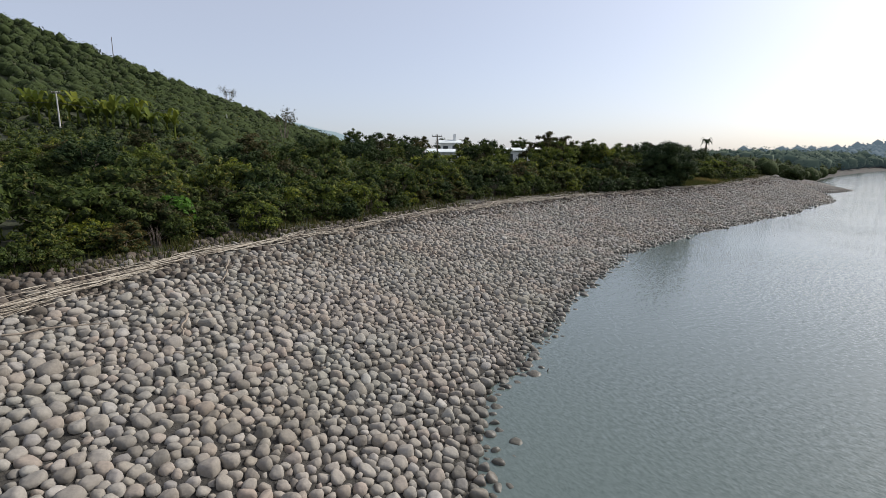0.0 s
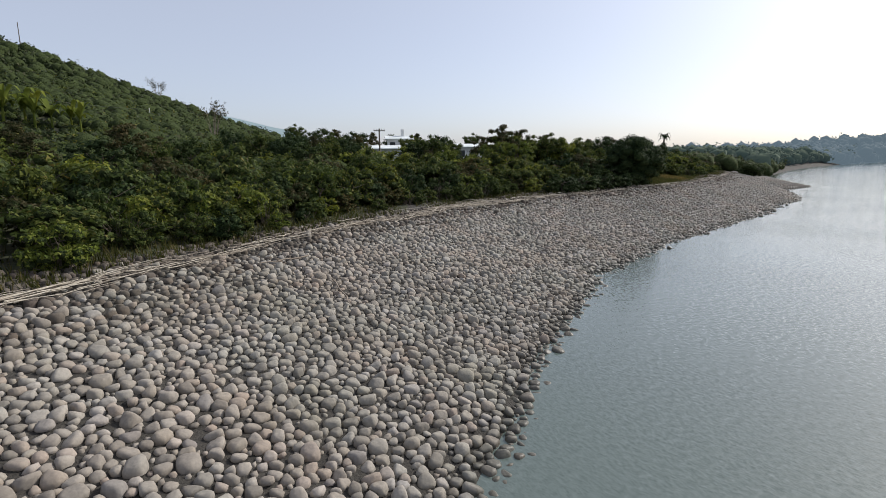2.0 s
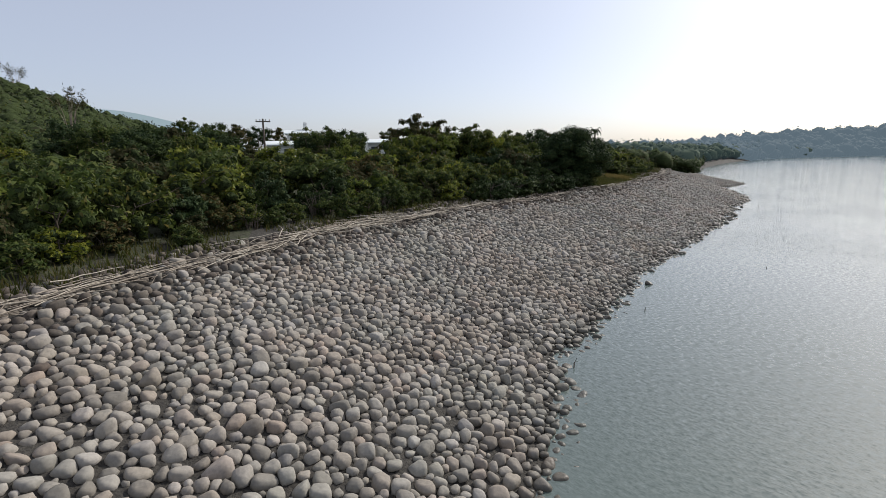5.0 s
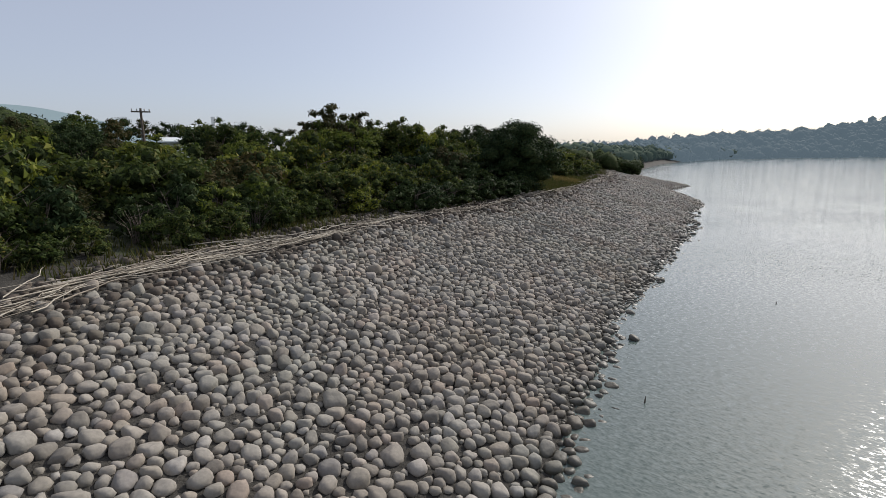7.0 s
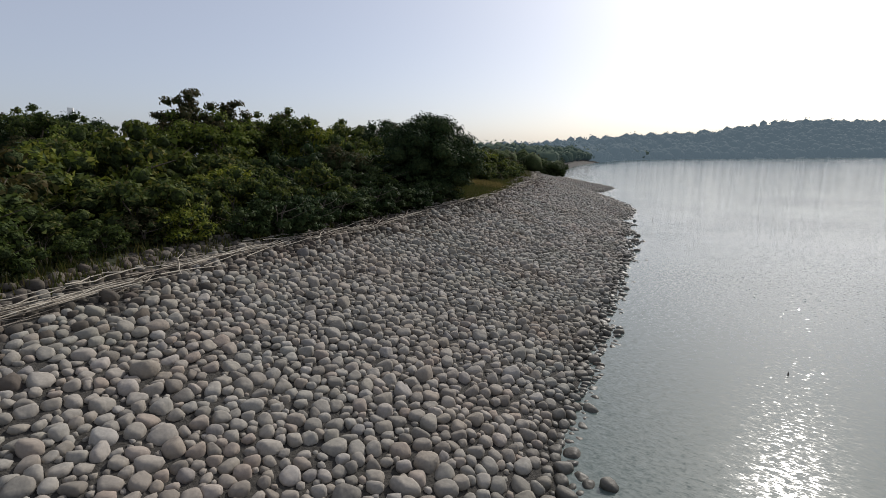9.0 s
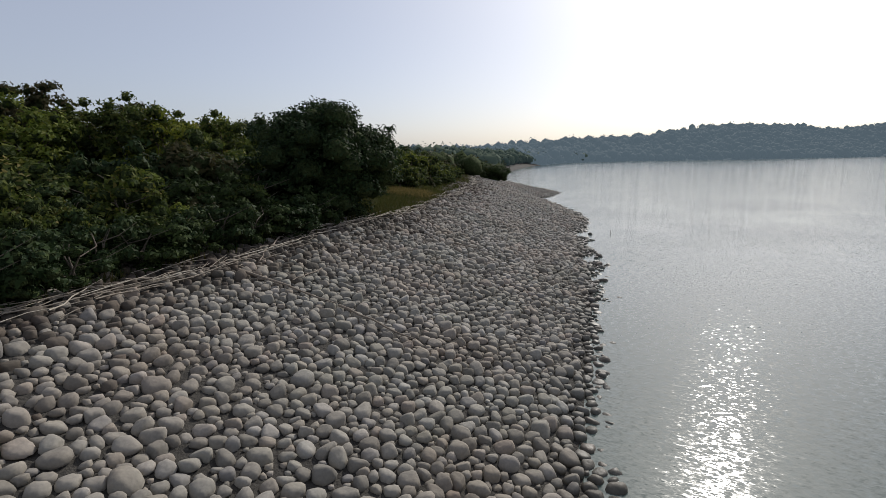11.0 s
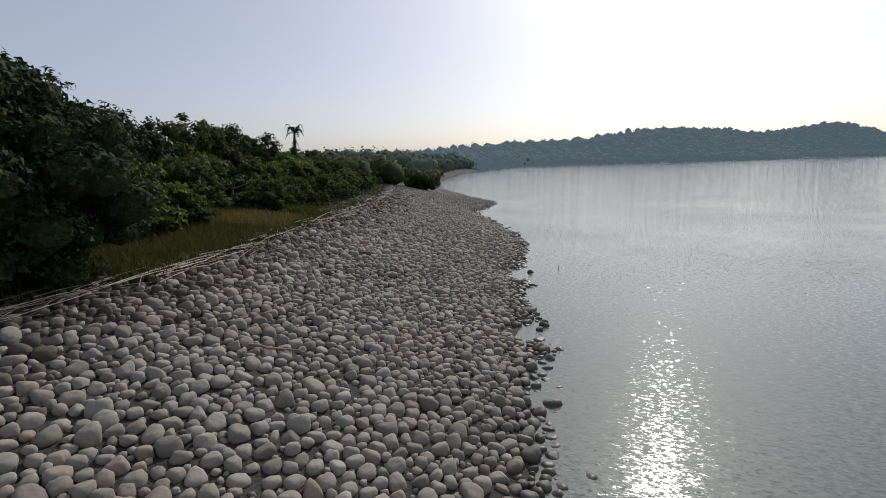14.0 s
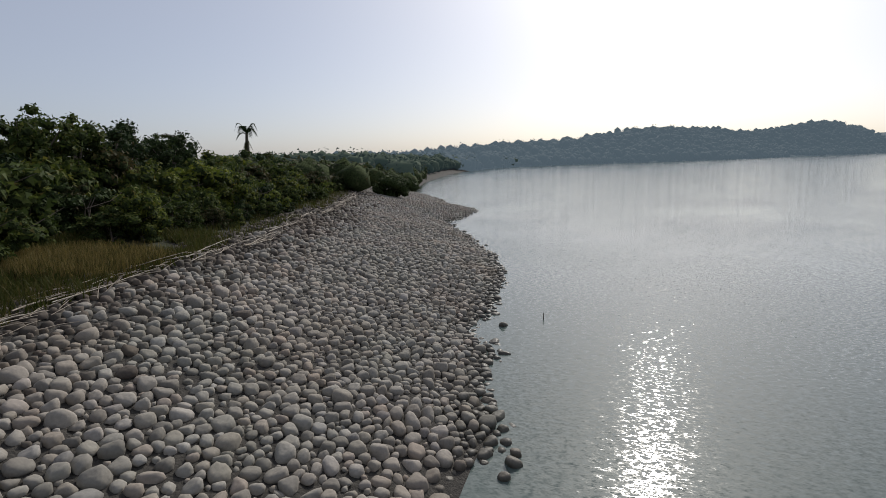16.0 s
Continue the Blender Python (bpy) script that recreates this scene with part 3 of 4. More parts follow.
def drift_line():
    seg = np.gradient(drift, axis=0)
    nor = np.stack([-seg[:, 1], seg[:, 0]], 1) / np.hypot(seg[:, 0], seg[:, 1])[:, None]
    line = drift + nor * np.array([w for _, _, w in SHORE[2:28]])[:, None]
    for _ in range(2):
        line[1:-1] = (line[:-2] + 2 * line[1:-1] + line[2:]) / 4
    step = np.r_[0, np.cumsum(np.hypot(*np.diff(line, axis=0).T))]
    t = np.linspace(0, step[-1], 160)
    return np.stack([np.interp(t, step, line[:, 0]), np.interp(t, step, line[:, 1])], 1)


DRIFT = drift_line()
RNG = random.Random(8)


def reed_shape(length, radius, bend, seed):
    g = random.Random(seed)
    pts = [(length * (f - 0.5), bend * math.sin(3.14 * f) + g.uniform(-0.015, 0.015) * length, g.uniform(-0.01, 0.012) * length) for f in (0, 0.2, 0.4, 0.6, 0.8, 1)]
    return tube(pts, [radius * q for q in (1, 0.95, 0.85, 0.75, 0.6, 0.35)], 5)


reed_meshes = []
for k in range(9):
    v, f = reed_shape(1.2 + 0.3 * k, 0.012 + 0.002 * (k % 4), 0.05 * (k % 5) - 0.1, k)
    reed_meshes.append(build_mesh("reed_stalk", v, [(f, 0, True)], [M_REED if k % 3 else M_REED_OLD]))


def lay(x, y, heading, lift, pitch=0.0):
    return Matrix.Translation((x, y, height_at(x, y) + lift)) @ Matrix.Rotation(heading, 4, "Z") @ Matrix.Rotation(-pitch, 4, "Y")


for k in range(300):
    s = RNG.random() ** 1.7 * 0.93 + 0.03
    c, t = drift_point(s)
    across = RNG.gauss(0, 0.16) + 0.22 * math.sin(s * 60)
    x, y = c[0] - t[1] * across, c[1] + t[0] * across
    head = math.atan2(t[1], t[0]) + RNG.gauss(0, 0.12)
    ob = new("reed_stalk", RNG.choice(reed_meshes))
    z0, z1 = height_at(x - t[0], y - t[1]), height_at(x + t[0], y + t[1])
    ob.matrix_basis = lay(x, y, head, 0.13 + 0.08 * RNG.random(), math.atan2(z1 - z0, 2) + RNG.gauss(0, 0.02))
    tagged(ob, "long bleached reed stalk washed up on the stones", "reed", "drift line reeds")


# a thicker tangle where the bank bends
for k in range(60):
    c, t = drift_point(RNG.gauss(0.36, 0.045))
    across = RNG.gauss(0.1, 0.32)
    ob = new("reed_stalk", RNG.choice(reed_meshes[:6]))
    x, y = c[0] - t[1] * across, c[1] + t[0] * across
    ob.matrix_basis = lay(x, y, math.atan2(t[1], t[0]) + RNG.gauss(0, 0.4), 0.14 + 0.14 * RNG.random(), RNG.gauss(0, 0.06))
    tagged(ob, "reed stalk in a tangled heap on the stones", "reed", "drift line reeds")


def reed_litter():
    tubes = []
    for k in range(900):
        s = RNG.random() ** 1.25 * 0.97 + 0.01
        c, t = drift_point(s)
        across = RNG.gauss(0.05, 0.24) + 0.22 * math.sin(s * 60)
        x, y = c[0] - t[1] * across, c[1] + t[0] * across
        a = math.atan2(t[1], t[0]) + RNG.gauss(0, 0.35)
        L, r = RNG.uniform(0.3, 1.3), RNG.uniform(0.006, 0.011)
        z = height_at(x, y) + RNG.uniform(0.08, 0.18)
        dx, dy, dz = math.cos(a) * L / 2, math.sin(a) * L / 2, RNG.gauss(0, 0.04)
        tubes.append(tube([(x - dx, y - dy, z - dz), (x + dx * 0.1, y + dy * 0.1, z + 0.02), (x + dx, y + dy, z + dz)], [r, r, r * 0.6], 4))
    v, f = join_tubes(tubes)
    return build_mesh("reed_litter", v, [(f, 0, True)], [M_REED_OLD])


tagged(new("reed_litter", reed_litter()), "matted broken reeds along the drift line", "reeds", kind="stuff")


def branch(x0, y0, x1, y1, radius, label):
    """A bare branch lying on the stones between two points."""
    g = random.Random(int(x0 * 91 + y0 * 17))
    pts = []
    for i in range(7):
        f = i / 6
        x, y = x0 + (x1 - x0) * f + g.uniform(-0.05, 0.05), y0 + (y1 - y0) * f + g.uniform(-0.05, 0.05)
        pts.append((x, y, height_at(x, y) + 0.15 + g.uniform(0, 0.03)))
    ob = new("branch", build_mesh("branch", *(lambda vf: (vf[0], [(vf[1], 0, True)]))(tube(pts, [radius * (1 - 0.09 * i) for i in range(7)], 6)), [M_TWIG]))
    tagged(ob, label, "branch", "branches on the stones")


BRANCHES = [(-7.1, 16.3, -6.4, 14.2, 0.03), (-6.4, 11.9, -6.0, 10.7, 0.035), (-9.0, 9.6, -7.6, 10.8, 0.025), (-0.6, 22.4, 0.1, 20.4, 0.03), (-1.6, 24.4, -2.9, 23.0, 0.03),
            (19.2, 47.6, 20.7, 45.3, 0.035), (20.7, 45.3, 21.6, 43.4, 0.03), (21.0, 50.2, 19.8, 48.2, 0.025), (21.3, 47.6, 20.2, 46.8, 0.022), (27.6, 50.4, 28.5, 49.9, 0.03), (-0.9, 11.9, -0.4, 12.5, 0.02)]
for bx in BRANCHES:
    branch(*bx, "bare grey branch lying across the stones")

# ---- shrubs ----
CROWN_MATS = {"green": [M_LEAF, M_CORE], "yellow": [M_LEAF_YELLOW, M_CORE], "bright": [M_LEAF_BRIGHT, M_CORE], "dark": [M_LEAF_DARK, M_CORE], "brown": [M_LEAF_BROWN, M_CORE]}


def shrub_kind(seed, tone, label):
    root = new("shrub")
    g = random.Random(seed)
    for k in range(3):
        part("stem", limbs_mesh("stem", seed * 5 + k, 1.5, 1.6, 1, 0.035, M_BARK, 1), root)
    crown = part("crown", crown_mesh("crown", seed, (1.25, 1.15, 1.0), 34, 1600, 0.135, CROWN_MATS[tone], low=-1.1, core=0.66, spread=0.86, lump=0.78), root)
    crown.location = (0, 0, 0.8)
    return tagged(root, label, "shrub", "shrubs on the bank")


KINDS = [shrub_kind(21, "green", "dense green leafy shrub above the stone bank"), shrub_kind(22, "green", "dense green leafy shrub above the stone bank"),
         shrub_kind(23, "yellow", "yellow-green leafy shrub above the stone bank"), shrub_kind(24, "dark", "dark green shrub in the thicket"),
         shrub_kind(25, "brown", "dull brownish green shrub in the thicket"), shrub_kind(26, "green", "dense green leafy shrub above the stone bank")]
WEIGHTS = [5, 5, 3, 3, 3, 4]


def drift_out(s, out):
    c, t = drift_point(s)
    return c[0] - t[1] * out, c[1] + t[0] * out


placed = []
for row, (out, size, step) in enumerate(((2.0, 0.55, 1.3), (3.2, 0.9, 1.7), (5.0, 1.15, 2.1), (7.2, 1.3, 2.5), (9.8, 1.45, 2.9))):
    length = 128.0
    for k in range(int(length / step)):
        s = (k + RNG.uniform(0.1, 0.9)) * step / length
        x, y = drift_out(s, out + RNG.uniform(-0.6, 0.6))
        if math.hypot(x - 24.1, y - 54.5) < 3.0 or 26.4 < x < 35.5 and out < 2.8 or math.hypot(x - 31.9, y - 60.9) < 1.7:
            continue
        placed.append((x, y, size * RNG.uniform(0.75, 1.25), row))
SHADE_FOOT = float(np.argmin(np.abs(DRIFT[:, 0] - 14.5))) / len(DRIFT)
for k in range(14):
    # low dark shrubs over the drift line, added as the great tree's shade
    x, y = drift_out(SHADE_FOOT + 0.0075 * k, RNG.uniform(0.5, 1.3))
    placed.append((x, y, RNG.uniform(0.55, 0.85), 9))
# further dark shrubs added to cover pale sunlit soil beside the great tree
placed += [(21.3, 53.8, 1.1, 9), (20.5, 52.4, 1.0, 9), (21.6, 55.4, 1.2, 9), (22.4, 52.1, 0.85, 9), (19.4, 52.8, 1.2, 9), (23.4, 52.3, 0.7, 9), (20.2, 55.4, 1.3, 9)]
first_used = set()
for x, y, size, row in placed:
    # row 9, the shrubs added for shade, is always the dark kind
    k = 3 if row == 9 else RNG.choices(range(len(KINDS)), WEIGHTS)[0]
    m = Matrix.Translation((x, y, height_at(x, y) - 0.05)) @ Matrix.Rotation(RNG.uniform(0, 6.28), 4, "Z")
    sc = Matrix.Diagonal((size * RNG.uniform(0.9, 1.15), size * RNG.uniform(0.9, 1.15), size * RNG.uniform(0.85, 1.2), 1))
    if k not in first_used:
        first_used.add(k)
        KINDS[k].matrix_basis = m @ sc
    else:
        ob = copy_thing(KINDS[k], m)
        ob.matrix_basis = m @ sc

yellow_mesh = crown_mesh("crown", 33, (1.2, 1.1, 0.9), 20, 2000, 0.16, CROWN_MATS["yellow"], low=-1.1)
for x, y, size in ((-7.2, 24.6, 0.85), (-5.9, 26.6, 0.95), (-4.6, 28.8, 0.8), (7.6, 43.6, 0.9), (33.8, 64.6, 0.8)):
    ob = new("shrub")
    part("stem", limbs_mesh("stem", int(y), 1.2, 0.8, 1, 0.03, M_BARK), ob)
    part("crown", yellow_mesh, ob, "yellow-green crown").location = (0, 0, 0.75)
    ob.matrix_basis = Matrix.Translation((x, y, height_at(x, y))) @ Matrix.Diagonal((size, size, size, 1))
    tagged(ob, "sunlit yellow-green bush at the edge of the stones", "shrub", "shrubs on the bank")

bright = new("shrub")
part("stem", limbs_mesh("stem", 5, 1.1, 0.7, 1, 0.03, M_BARK), bright)
part("crown", crown_mesh("crown", 31, (1.0, 1.0, 0.75), 18, 2200, 0.14, CROWN_MATS["bright"], low=-1.0), bright, "fresh green crown").location = (0, 0, 0.75)
bright.location = (-10.0, 18.9, height_at(-10.0, 18.9))
tagged(bright, "bright fresh green bush at the edge of the stones", "shrub", "shrubs on the bank")

# ---- trees ----


def tree_kind(seed, tone, top, wide, label, clumps=44, leaves=2900, leaf=0.15, name="tree", trunk_share=0.22):
    """A tree of that height: trunk with limbs, crown of leaf clumps."""
    root = new(name)
    part("trunk", limbs_mesh("trunk", seed, top * 0.85, wide * 0.8, 1, 0.045 * top * 0.5, M_BARK, 7), root)
    half = top * (1 - trunk_share) / 2 + 0.2
    crown = part("crown", crown_mesh("crown", seed, (wide, wide * 0.92, half), clumps, leaves, leaf, CROWN_MATS[tone], low=-0.6, core=0.5, spread=0.86, shell=(0.45, 1.2), lump=0.72), root)
    crown.location = (0, 0, top - half - 0.1)
    return tagged(root, label, "tree", "trees behind the bank")


def stand(kind, x, y, scale=1.0, turn=0.0, tall=1.0):
    m = Matrix.Translation((x, y, height_at(x, y) - 0.05)) @ Matrix.Rotation(turn, 4, "Z")
    s = Matrix.Diagonal((scale, scale, scale * tall, 1))
    if kind.name in fresh:
        fresh.discard(kind.name)
        kind.matrix_basis = m @ s
        return kind
    ob = copy_thing(kind, m)
    ob.matrix_basis = m @ s
    return ob


TREES = [tree_kind(41, "green", 4.4, 1.7, "slender green tree rising out of the thicket"), tree_kind(42, "dark", 4.6, 2.0, "dark green tree behind the shrubs"),
         tree_kind(43, "brown", 4.8, 1.6, "thin brownish green tree with an open crown", 32, 2000), tree_kind(44, "yellow", 4.0, 1.8, "light green tree in the thicket")]
fresh = {t.name for t in TREES}
# trees that stand out against the sky: place, height of the top
MARKED = [(13.0, 61.0, 8.4, 2), (15.2, 62.0, 7.9, 2), (14.0, 63.0, 7.8, 0), (18.3, 60.4, 7.5, 0), (4.3, 65.5, 7.6, 1), (3.7, 70.0, 7.7, 0), (20.5, 63.5, 7.0, 0), (5.6, 64.0, 8.0, 0), (8.0, 63.5, 7.4, 0), (7.0, 66.5, 7.9, 1), (31.7, 69.3, 7.2, 0), (27.0, 66.5, 7.2, 2),
          (34.5, 73.0, 7.1, 1), (37.6, 75.2, 7.2, 1), (38.5, 81.0, 7.4, 0), (40.0, 84.0, 7.5, 2), (36.2, 78.0, 7.6, 2), (22.5, 66.0, 6.8, 3), (-2.0, 60.5, 6.4, 1)]
MARKED += [(-3.0, 64.0, 7.2, 1), (-7.0, 66.0, 7.4, 2), (-11.0, 68.0, 7.6, 1), (12.2, 60.0, 6.9, 3), (16.8, 61.8, 7.3, 0), (22.0, 62.2, 7.0, 0), (24.8, 64.0, 7.3, 1), (29.2, 67.5, 7.1, 1), (33.0, 71.0, 7.0, 0),
           (-5.0, 62.0, 7.0, 0), (-9.0, 63.0, 7.2, 1), (19.5, 60.0, 6.6, 3), (14.6, 59.5, 6.9, 3), (7.0, 60.0, 6.5, 3)]
MARKED += [(-10.0, 73.0, 8.4, 1), (-6.0, 76.0, 8.4, 0), (-2.6, 73.0, 7.8, 2), (-14.0, 70.0, 8.3, 0), (-18.0, 74.0, 8.8, 1), (-16.0, 140.0, 11.5, 1), (-12.0, 142.0, 11.0, 2), (-7.0, 138.0, 10.6, 1), (-21.0, 136.0, 12.0, 0),
           (-3.0, 143.0, 10.2, 2), (2.5, 141.0, 9.8, 1), (8.0, 136.0, 9.6, 2), (14.0, 140.0, 9.6, 1), (19.0, 120.0, 9.0, 0), (25.0, 112.0, 8.6, 1)]
for x, y, top, k in MARKED:
    top += 1.7 if y > 100 else 0.55 if y < 80 and x < 36 and not 4 < x < 9 else 0.0
    ob = stand(TREES[k], x, y, 1.0, RNG.uniform(0, 6.28))
    g = (top - height_at(x, y)) / (4.4, 4.6, 4.8, 4.0)[k]
    ob.matrix_basis = ob.matrix_basis @ Matrix.Diagonal((g * 0.95, g * 0.95, g, 1))
for k in range(115):
    s, out = RNG.random() ** 1.2, RNG.uniform(10, 42)
    x, y = drift_out(s, out)
    if -3 < x < 16 and y > 66 or x > 36 and y > 72 or math.hypot(x - 23.5, y - 54.5) < 6:
        continue
    stand(RNG.choice(TREES), x, y, RNG.uniform(0.8, 1.15) * (0.92 if x > 22 else 1), RNG.uniform(0, 6.28), RNG.uniform(0.75, 1.0))

# the great dark tree at the top of the bank
big = new("tree")
part("trunk", limbs_mesh("trunk", 77, 3.6, 1.5, 3, 0.16, M_BARK, 8), big)
big_crown = part("crown", crown_mesh("crown", 78, (2.75, 2.7, 2.6), 110, 40000, 0.13, CROWN_MATS["dark"], low=-0.95, core=0.7, spread=0.88, shell=(0.66, 1.1), lump=0.85), big)
big_crown.location = (0, 0, 2.05)
big.location = (24.3, 54.6, height_at(24.3, 54.6) - 0.15)
tagged(big, "large dense dark green tree with a round crown", "tree", "trees behind the bank")

round_bush = new("shrub")
part("stem", limbs_mesh("stem", 6, 1.6, 1.4, 1, 0.05, M_BARK), round_bush)
part("crown", crown_mesh("crown", 79, (2.3, 2.2, 1.5), 30, 3600, 0.17, CROWN_MATS["dark"], low=-1.0, core=0.76), round_bush).location = (0, 0, 0.95)
round_bush.location = (59.8, 86.5, height_at(59.8, 86.5) - 0.1)
tagged(round_bush, "round dark bush on the stony point", "shrub", "shrubs on the bank")


def palm_tree(x, y, tall):
    root = new("palm_tree")
    pts = [(0.12 * math.sin(i * 0.7), 0.1 * i / 8, tall * i / 8 - 0.2) for i in range(9)]
    v, f = tube(pts, [0.2, 0.17, 0.16, 0.15, 0.15, 0.14, 0.14, 0.15, 0.12], 8)
    part("trunk", build_mesh("trunk", v, [(f, 0, True)], [M_BARK]), root)
    g = random.Random(3)
    for k in range(14):
        a, dead = k * 2.4 + g.uniform(-0.2, 0.2), k > 10
        L = g.uniform(1.05, 1.45)
        rise = g.uniform(0.4, 2.3) if not dead else -0.6
        vs, fs = [], []
        spine = []
        for i in range(9):
            q = i / 8
            d = L * (q - 0.2 * q * q) * (0.5 if dead else 1)
            spine.append(Vector((math.cos(a) * d, math.sin(a) * d, rise * L * 0.5 * math.sin(q * 2.2) - q * q * L * (0.62 if not dead else 0.7))))
        for i in range(1, 9):
            t = (spine[i] - spine[i - 1]).normalized()
            side = t.cross(Vector((0, 0, 1))).normalized()
            for sgn in (-1, 1):
                for h in (0.0, 0.5):
                    p = spine[i - 1].lerp(spine[i], h)
                    l = 0.34 * math.sin(0.4 + 2.4 * (i / 9))
                    tip = p + side * sgn * l + t * 0.25 - Vector((0, 0, 0.3 * l))
                    o = len(vs)
                    vs += [p, p + t * 0.09, tip, p - t * 0.02 + Vector((0, 0, -0.02))]
                    fs.append((o, o + 1, o + 2, o + 3))
        sv, sf = tube(spine, [0.03 - 0.003 * i for i in range(9)], 4)
        o = len(vs)
        allv = np.concatenate([np.array([tuple(p) for p in vs]), sv])
        leaf = part("frond", build_mesh("frond", allv, [(np.array(fs), 0, False), (sf + o, 0, True)], [M_LEAF_BROWN if dead else M_LEAF_DARK]), root)
        leaf.location = (pts[-1][0], pts[-1][1], tall - 0.25 - (0.5 if dead else 0))
    root.location = (x, y, height_at(x, y))
    return tagged(root, "tall palm with a ragged crown above the thicket", "palm tree")


palm_tree(50.0, 96.2, 8.1 - height_at(50.0, 96.2))


def banana_kind():
    root = new("banana_plant")
    v, f = tube([(0, 0, -0.2), (0.03, 0, 0.8), (0.05, 0.03, 1.7)], [0.14, 0.12, 0.08], 7)
    part("stem", build_mesh("stem", v, [(f, 0, True)], [M_LEAF_YELLOW]), root)
    for k in range(8):
        a, L, up = k * 2.4, 1.7 + 0.25 * (k % 3), 1.1 + 0.35 * (k % 3)
        vs, fs = [], []
        for i in range(7):
            q = i / 6
            d = L * 0.75 * q
            p = Vector((math.cos(a) * d, math.sin(a) * d, up * L * 0.6 * math.sin(q * 2.0) - 0.75 * q * q))
            w = 0.28 * math.sin(0.35 + 2.6 * q)
            sd = Vector((-math.sin(a), math.cos(a), 0)) * w
            vs += [p - sd + Vector((0, 0, 0.06)), p, p + sd + Vector((0, 0, 0.06))]
        for i in range(6):
            fs += [(3 * i, 3 * i + 1, 3 * i + 4, 3 * i + 3), (3 * i + 1, 3 * i + 2, 3 * i + 5, 3 * i + 4)]
        part("leaf", build_mesh("leaf", np.array([tuple(p) for p in vs]), [(np.array(fs), 0, True)], [M_LEAF_YELLOW]), root).location = (0.05, 0.03, 1.6)
    return tagged(root, "banana plant with broad pale green leaves", "banana plant", "banana plants on the slope")


banana = banana_kind()
fresh.add(banana.name)
for k in range(16):
    stand(banana, -63 + 1.2 * k + RNG.uniform(-0.5, 0.5), 83 + 0.5 * k + RNG.uniform(-1.2, 1.2), RNG.uniform(1.2, 1.6), RNG.uniform(0, 6.28))


def bamboo_clump(x, y, tall, seed):
    root = new("bamboo")
    g = random.Random(seed)
    nrng = np.random.default_rng(seed)
    for k in range(11):
        a, out = g.uniform(0, 6.28), g.uniform(0.4, 2.6)
        h = tall * g.uniform(0.75, 1.0)
        pts = [Vector((math.cos(a) * (0.3 + out * q * q), math.sin(a) * (0.3 + out * q * q), h * (q - 0.12 * q**4) - 0.3 * (q == 0))) for q in (0, 0.25, 0.5, 0.75, 0.9, 1)]
        v, f = tube(pts, [0.06, 0.055, 0.045, 0.03, 0.02, 0.01], 5)
        where = np.array([tuple(pts[3].lerp(pts[5], g.random()) + Vector((g.gauss(0, 0.3), g.gauss(0, 0.3), g.gauss(0, 0.3)))) for _ in range(34)])
        lv, lf = leaf_quads(nrng, where, directions(nrng, len(where)), 0.5, 0.3)
        part("culm", build_mesh("culm", np.concatenate([v, lv]), [(f, 0, True), (lf + len(v), 1, False)], [M_TWIG, M_LEAF_BROWN]), root)
    root.location = (x, y, height_at(x, y))
    return tagged(root, "feathery bamboo clump on the ridge", "bamboo", "bamboo on the ridge")


bamboo_clump(-63.1, 164.6, 28.0 - height_at(-63.1, 164.6), 1)
bamboo_clump(-30.4, 106.7, 16.2 - height_at(-30.4, 106.7), 2)


def dry_brush():
    g, tubes = random.Random(2), []
    for n in range(26):
        bx, by = drift_out(g.uniform(0.02, 0.55), g.uniform(1.5, 2.6))
        bz, size = height_at(bx, by), g.uniform(0.5, 0.9)
        for k in range(22):
            a, out, h = g.uniform(0, 6.28), g.uniform(0.2, 0.9) * size, g.uniform(0.6, 1.3) * size
            p = [(bx + 0.15 * math.cos(a), by + 0.15 * math.sin(a), bz - 0.1), (bx + math.cos(a) * out * 0.5, by + math.sin(a) * out * 0.5, bz + h * 0.6), (bx + math.cos(a + 0.2) * out, by + math.sin(a + 0.2) * out, bz + h)]
            tubes.append(tube(p, [0.012, 0.008, 0.003], 4))
    v, f = join_tubes(tubes)
    return build_mesh("dry_brush", v, [(f, 0, True)], [M_BRUSH])


tagged(new("dry_brush", dry_brush()), "leafless dry brush at the foot of the shrubs", "dry brush", kind="stuff")

# ---- grass and weeds at the edge ----


def grass():
    g = np.random.default_rng(12)
    vs = []
    pts = [drift_out(g.uniform(0, 1), 0.5 + abs(g.normal(0, 1.4))) for _ in range(4200)]
    pts += [(g.uniform(26, 36), g.uniform(54, 65)) for _ in range(12000)]
    pts = [q for q, o in zip(pts, (lambda d, w: d - w)(*shore_distance(*np.array(pts).T))) if 0.2 < o < 6]
    P = np.array(pts)
    Z = height(P[:, 0], P[:, 1])
    keep = waves(P[:, 0], P[:, 1], 0.6, 4) > -0.75
    for (x, y), z in zip(P[keep], Z[keep]):
        h = g.uniform(0.12, 0.38)
        for b in range(5):
            a, l = g.uniform(0, 6.28), g.uniform(0.2, 0.9) * h
            bx, by = x + g.normal(0, 0.09), y + g.normal(0, 0.09)
            w = 0.02
            vs += [(bx - math.sin(a) * w, by + math.cos(a) * w, z - 0.02), (bx + math.sin(a) * w, by - math.cos(a) * w, z - 0.02), (bx + math.cos(a) * l, by + math.sin(a) * l, z + h)]
    V = np.array(vs)
    return build_mesh("grass", V, [(np.arange(len(V)).reshape(-1, 3), 0, False)], [M_GRASS])


